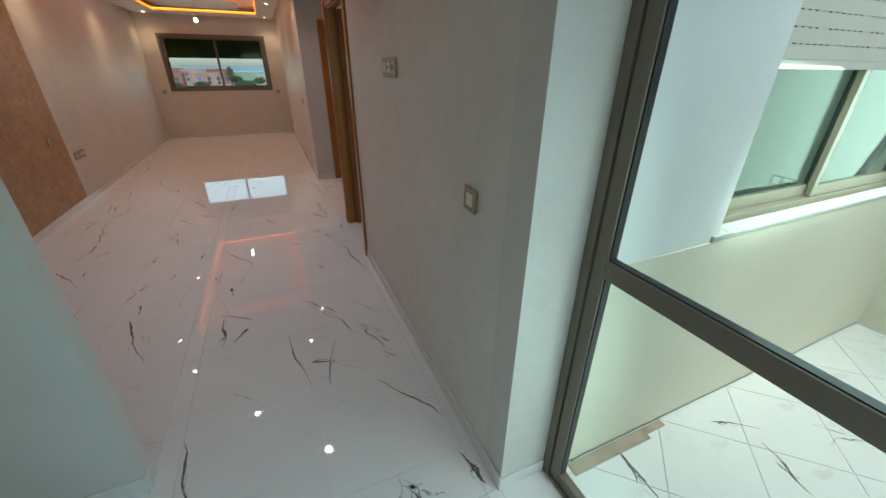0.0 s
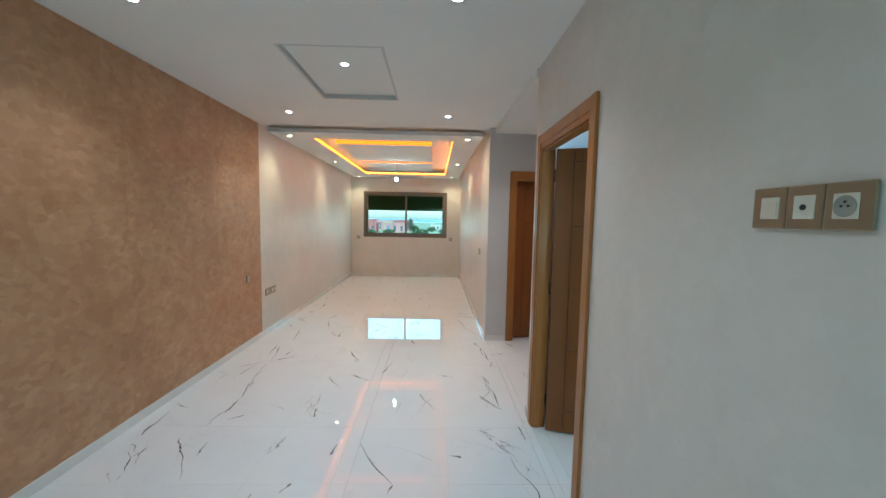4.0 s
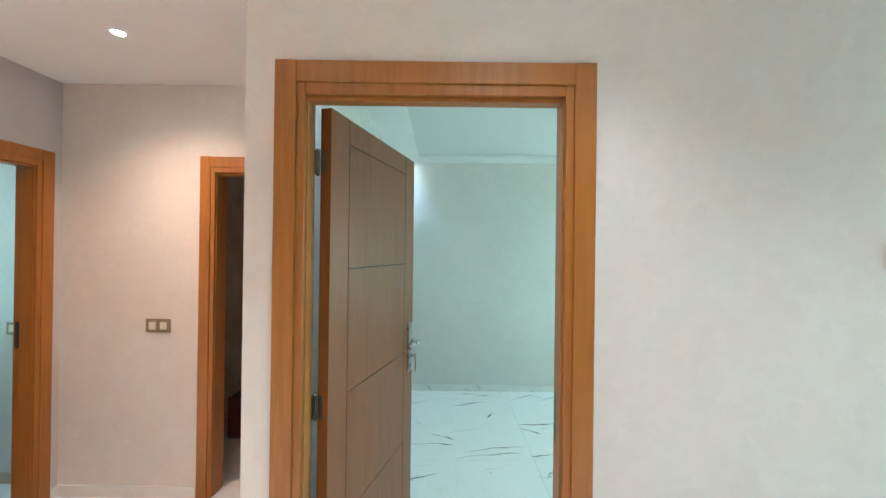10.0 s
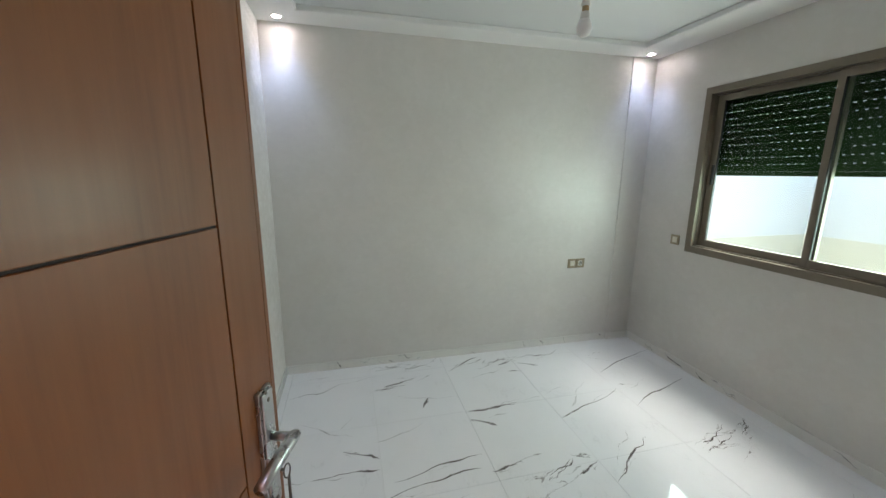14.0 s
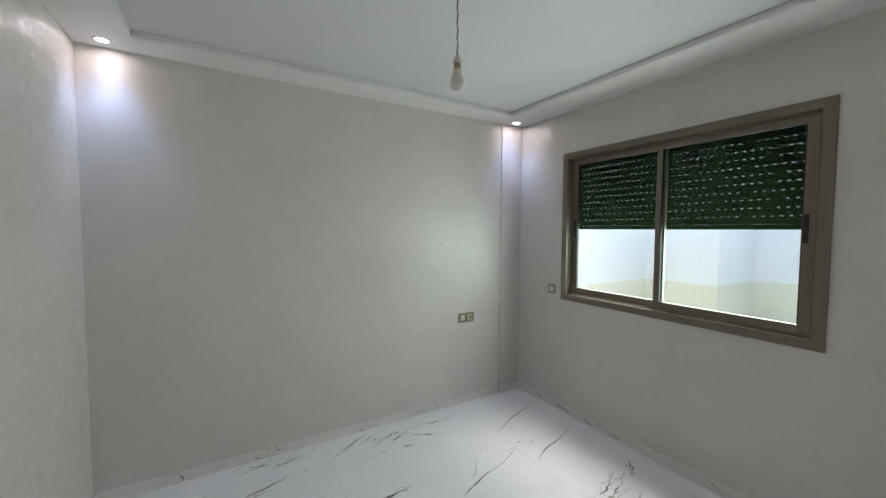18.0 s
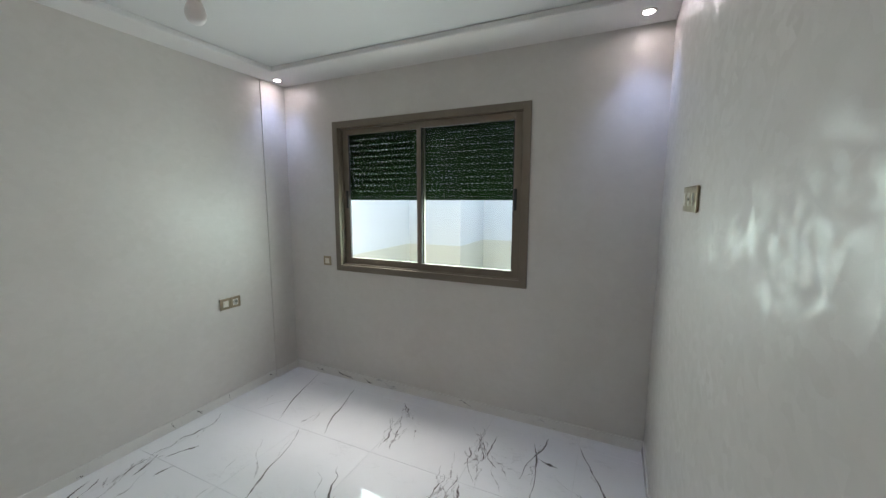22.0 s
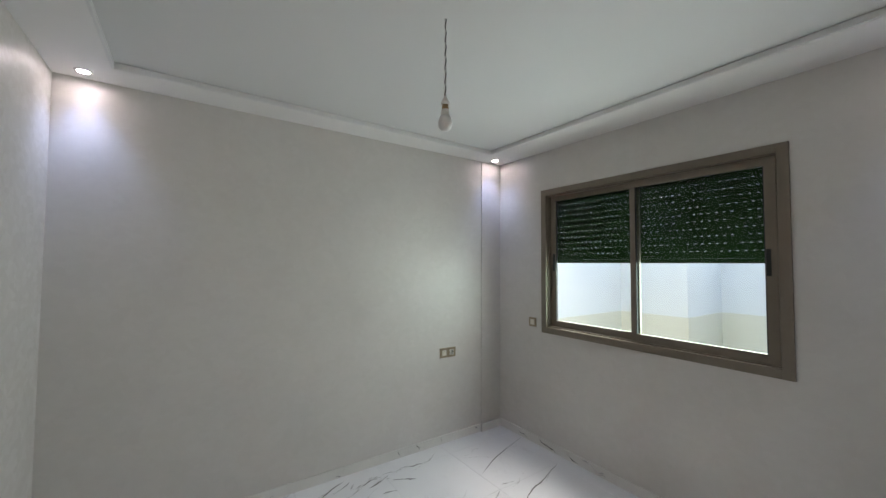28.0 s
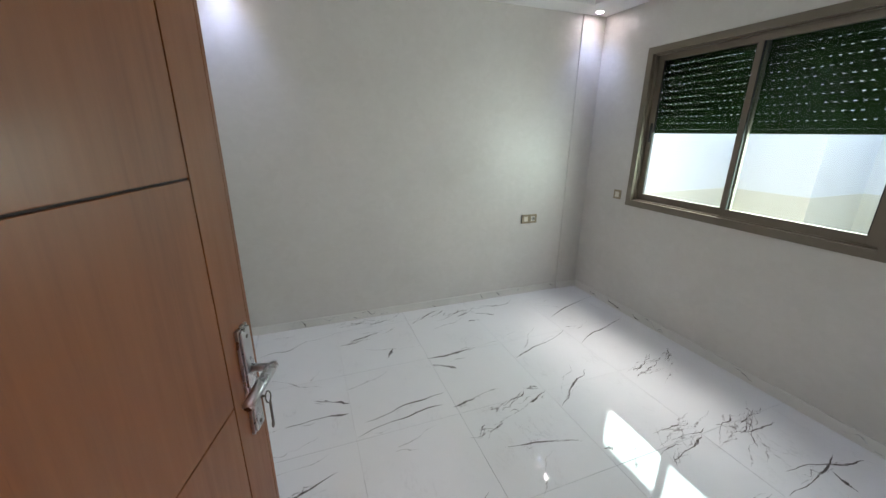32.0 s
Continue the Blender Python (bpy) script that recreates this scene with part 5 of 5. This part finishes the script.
VEINS_BEDROOM_A = [
    (3.41, 2.71, 3.52, 2.43, 14, 2), (3.5, 2.43, 3.48, 2.04, 11, 0), (3.4, 2.41, 3.32, 2.24, 10, 1), (2.87, 2.85, 2.88, 2.64, 10, 0),
    (2.88, 2.64, 2.9, 2.42, 8, 3), (3.09, 1.8, 3.35, 1.07, 8, 0), (2.65, 2.42, 2.87, 1.82, 10, 0), (2.65, 1.81, 2.87, 1.2, 10, 0),
    (2.11, 2.42, 2.36, 2.01, 11, 0), (2.34, 2.56, 2.29, 2.41, 13, 2), (2.2, 2.59, 2.26, 2.43, 11, 1), (2.18, 1.81, 2.34, 1.27, 14, 2),
    (2.37, 1.24, 2.16, 1.43, 14, 2), (1.63, 2.17, 1.73, 1.69, 14, 2), (1.57, 2.14, 1.65, 1.83, 12, 1), (1.57, 1.8, 1.72, 1.24, 14, 2),
]
VEINS_BEDROOM_B = [
    (1.74, 1.3, 1.42, 1.8, 14, 2), (1.34, 1.66, 1.24, 1.2, 9, 1), (1.26, 1.44, 1.15, 1.47, 20, 0), (1.04, 1.21, 0.83, 1.83, 13, 0),
    (1.31, 2.19, 1.24, 1.84, 10, 1), (1.27, 2.05, 1.16, 2.09, 24, 0), (1.15, 2.0, 1.04, 2.16, 11, 0), (1.76, 2.41, 1.75, 2.36, 20, 0),
    (3.27, 4.24, 3.46, 3.63, 6, 0), (3.56, 3.63, 3.59, 3.25, 13, 2), (3.29, 3.56, 3.37, 3.29, 12, 1), (3.52, 3.43, 3.56, 3.04, 12, 2),
    (3.25, 3.63, 3.28, 3.38, 11, 1), (3.15, 3.46, 3.04, 3.03, 9, 3), (2.97, 3.31, 3.08, 3.25, 22, 0), (3.4, 3.01, 3.58, 2.7, 11, 1),
]
VEINS_BEDROOM_C = [
    (2.86, 3.04, 2.86, 2.67, 14, 0), (2.78, 3.03, 2.68, 2.88, 20, 1), (3.4, 2.58, 3.47, 2.4, 12, 1), (3.29, 2.53, 3.27, 2.42, 10, 1),
    (2.38, 3.58, 2.47, 3.05, 11, 0), (2.28, 3.64, 2.37, 3.1, 11, 0), (2.49, 4.01, 2.49, 3.65, 13, 0), (2.67, 3.85, 2.57, 3.64, 14, 1),
    (2.48, 4.23, 2.5, 4.03, 10, 3), (2.33, 3.05, 2.36, 2.85, 12, 1), (2.2, 2.92, 2.31, 2.42, 13, 2), (2.05, 3.04, 2.15, 2.78, 14, 2),
    (1.76, 2.11, 1.73, 1.67, 12, 2), (1.59, 1.68, 1.67, 1.21, 12, 2), (1.95, 2.9, 1.84, 2.48, 8, 1), (1.25, 1.8, 1.32, 1.3, 9, 0),
]
VEINS_BEDROOM_D = [
    (1.32, 2.4, 1.15, 2.05, 12, 1), (1.5, 3.5, 1.75, 3.1, 9, 0), (1.1, 2.9, 1.3, 2.5, 9, 2), (1.98, 4.2, 2.1, 3.75, 10, 1),
    (1.6, 4.15, 1.5, 3.7, 9, 0),
]
for k, v in enumerate(VEINS_ENTRY + VEINS_HALL_A + VEINS_HALL_B + VEINS_HALL_C + VEINS_HALL_D + VEINS_SALON + VEINS_BEDROOM_A + VEINS_BEDROOM_B + VEINS_BEDROOM_C + VEINS_BEDROOM_D):
    vein(floor, *v, 100 + k)


def scattered(parent, x0, y0, x1, y1, ox, oy, pitch, seed, z=0.0, kinds=(0, 0, 1, 2)):
    """Streaks on the tiles of a stretch, one or two on most tiles, kept inside each tile."""
    rng = random.Random(seed)
    y = oy
    while y < y1:
        x = ox
        while x < x1:
            for _ in range(rng.choice((1, 1, 2, 2))):
                a = rng.gauss(1.9, 0.5)
                L = rng.uniform(0.12, 0.42)
                cx, cy = x + pitch * rng.uniform(0.25, 0.75), y + pitch * rng.uniform(0.25, 0.75)
                ax, ay, bx, by = (cx - L / 2 * math.cos(a), cy - L / 2 * math.sin(a), cx + L / 2 * math.cos(a), cy + L / 2 * math.sin(a))
                ax, bx = (min(max(q, x + 0.01, x0), x + pitch - 0.01, x1) for q in (ax, bx))
                ay, by = (min(max(q, y + 0.01, y0), y + pitch - 0.01, y1) for q in (ay, by))
                if math.hypot(ax - bx, ay - by) > 0.05:
                    vein(parent, ax, ay, bx, by, rng.uniform(7, 15), rng.choice(kinds), rng.random(), z)
            x += pitch
        y += pitch


scattered(floor, -2.35, 7.45, 0.47, 11.40, -2.474, 7.172, 0.6, 3)
scattered(floor, -2.3, 1.75, 0.45, 7.4, -2.474, 1.772, 0.6, 9, 0.0, (3, 3, 3, 1))
scattered(floor, 0.75, 1.2, 3.55, 4.2, 0.726, 1.272, 0.6, 12, 0.0, (3,))
scattered(floor, 0.62, 4.42, 1.78, 5.2, 0.526, 4.172, 0.6, 4)
scattered(patio, 0.95, -1.8, 3.5, 0.9, 0.926, -1.487, 0.6, 5, -0.02, (3, 2, 3, 1))


# ---- veins on the skirtings ----
def skirt_vein(parent, axis, face, u, z, du, dz, w, mt=VEIN, seed=0):
    """A ragged streak on a skirting. axis x: the face looks along -x and u runs along y; axis y: it looks along +y and u runs along x."""
    rng = random.Random(seed)
    flat = bmesh.new()
    ribbon(flat, u - du / 2, max(z - dz / 2, 0.004), u + du / 2, min(z + dz / 2, 0.066), w, rng, 0.12, 10)
    for v in flat.verts:
        a, b = v.co.x, min(max(v.co.y, 0.002), 0.068)
        v.co = (face, a, b) if axis == "x" else (a, face, b)
    return part("vein", flat, mt, parent)


rng = random.Random(41)
for u, z, du, dz, w, mt in ((3.89, 0.036, 0.03, 0.07, 0.010, VEIN), (3.62, 0.045, 0.20, 0.02, 0.006, VEIN_SOFT), (3.50, 0.03, 0.16, 0.03, 0.010, VEIN_SOFT), (3.34, 0.05, 0.12, 0.03, 0.008, VEIN), (3.24, 0.04, 0.16, 0.04, 0.010, VEIN_SOFT), (2.72, 0.01, 0.03, 0.02, 0.008, VEIN), (2.21, 0.036, 0.02, 0.06, 0.004, VEIN), (2.03, 0.04, 0.03, 0.05, 0.009, VEIN), (2.00, 0.03, 0.05, 0.02, 0.006, VEIN_SOFT), (1.79, 0.036, 0.01, 0.06, 0.003, VEIN), (1.39, 0.05, 0.04, 0.02, 0.009, VEIN)):
    skirt_vein(skirt_e, "x", XR - SK_T - 0.0006, u, z, du, dz, w, mt, rng.random())
for u, z, du, dz, w, mt in ((3.34, 0.03, 0.10, 0.03, 0.010, VEIN), (3.07, 0.045, 0.16, 0.04, 0.006, VEIN), (3.05, 0.02, 0.16, 0.03, 0.006, VEIN), (2.80, 0.03, 0.10, 0.03, 0.008, VEIN), (2.62, 0.04, 0.20, 0.04, 0.012, VEIN_SOFT), (2.52, 0.03, 0.16, 0.03, 0.010, VEIN_SOFT), (1.9, 0.04, 0.12, 0.03, 0.006, VEIN), (1.3, 0.03, 0.2, 0.02, 0.006, VEIN_SOFT)):
    skirt_vein(skirt_s, "y", YS + SK_T + 0.0006, u, z, du, dz, w, mt, rng.random())
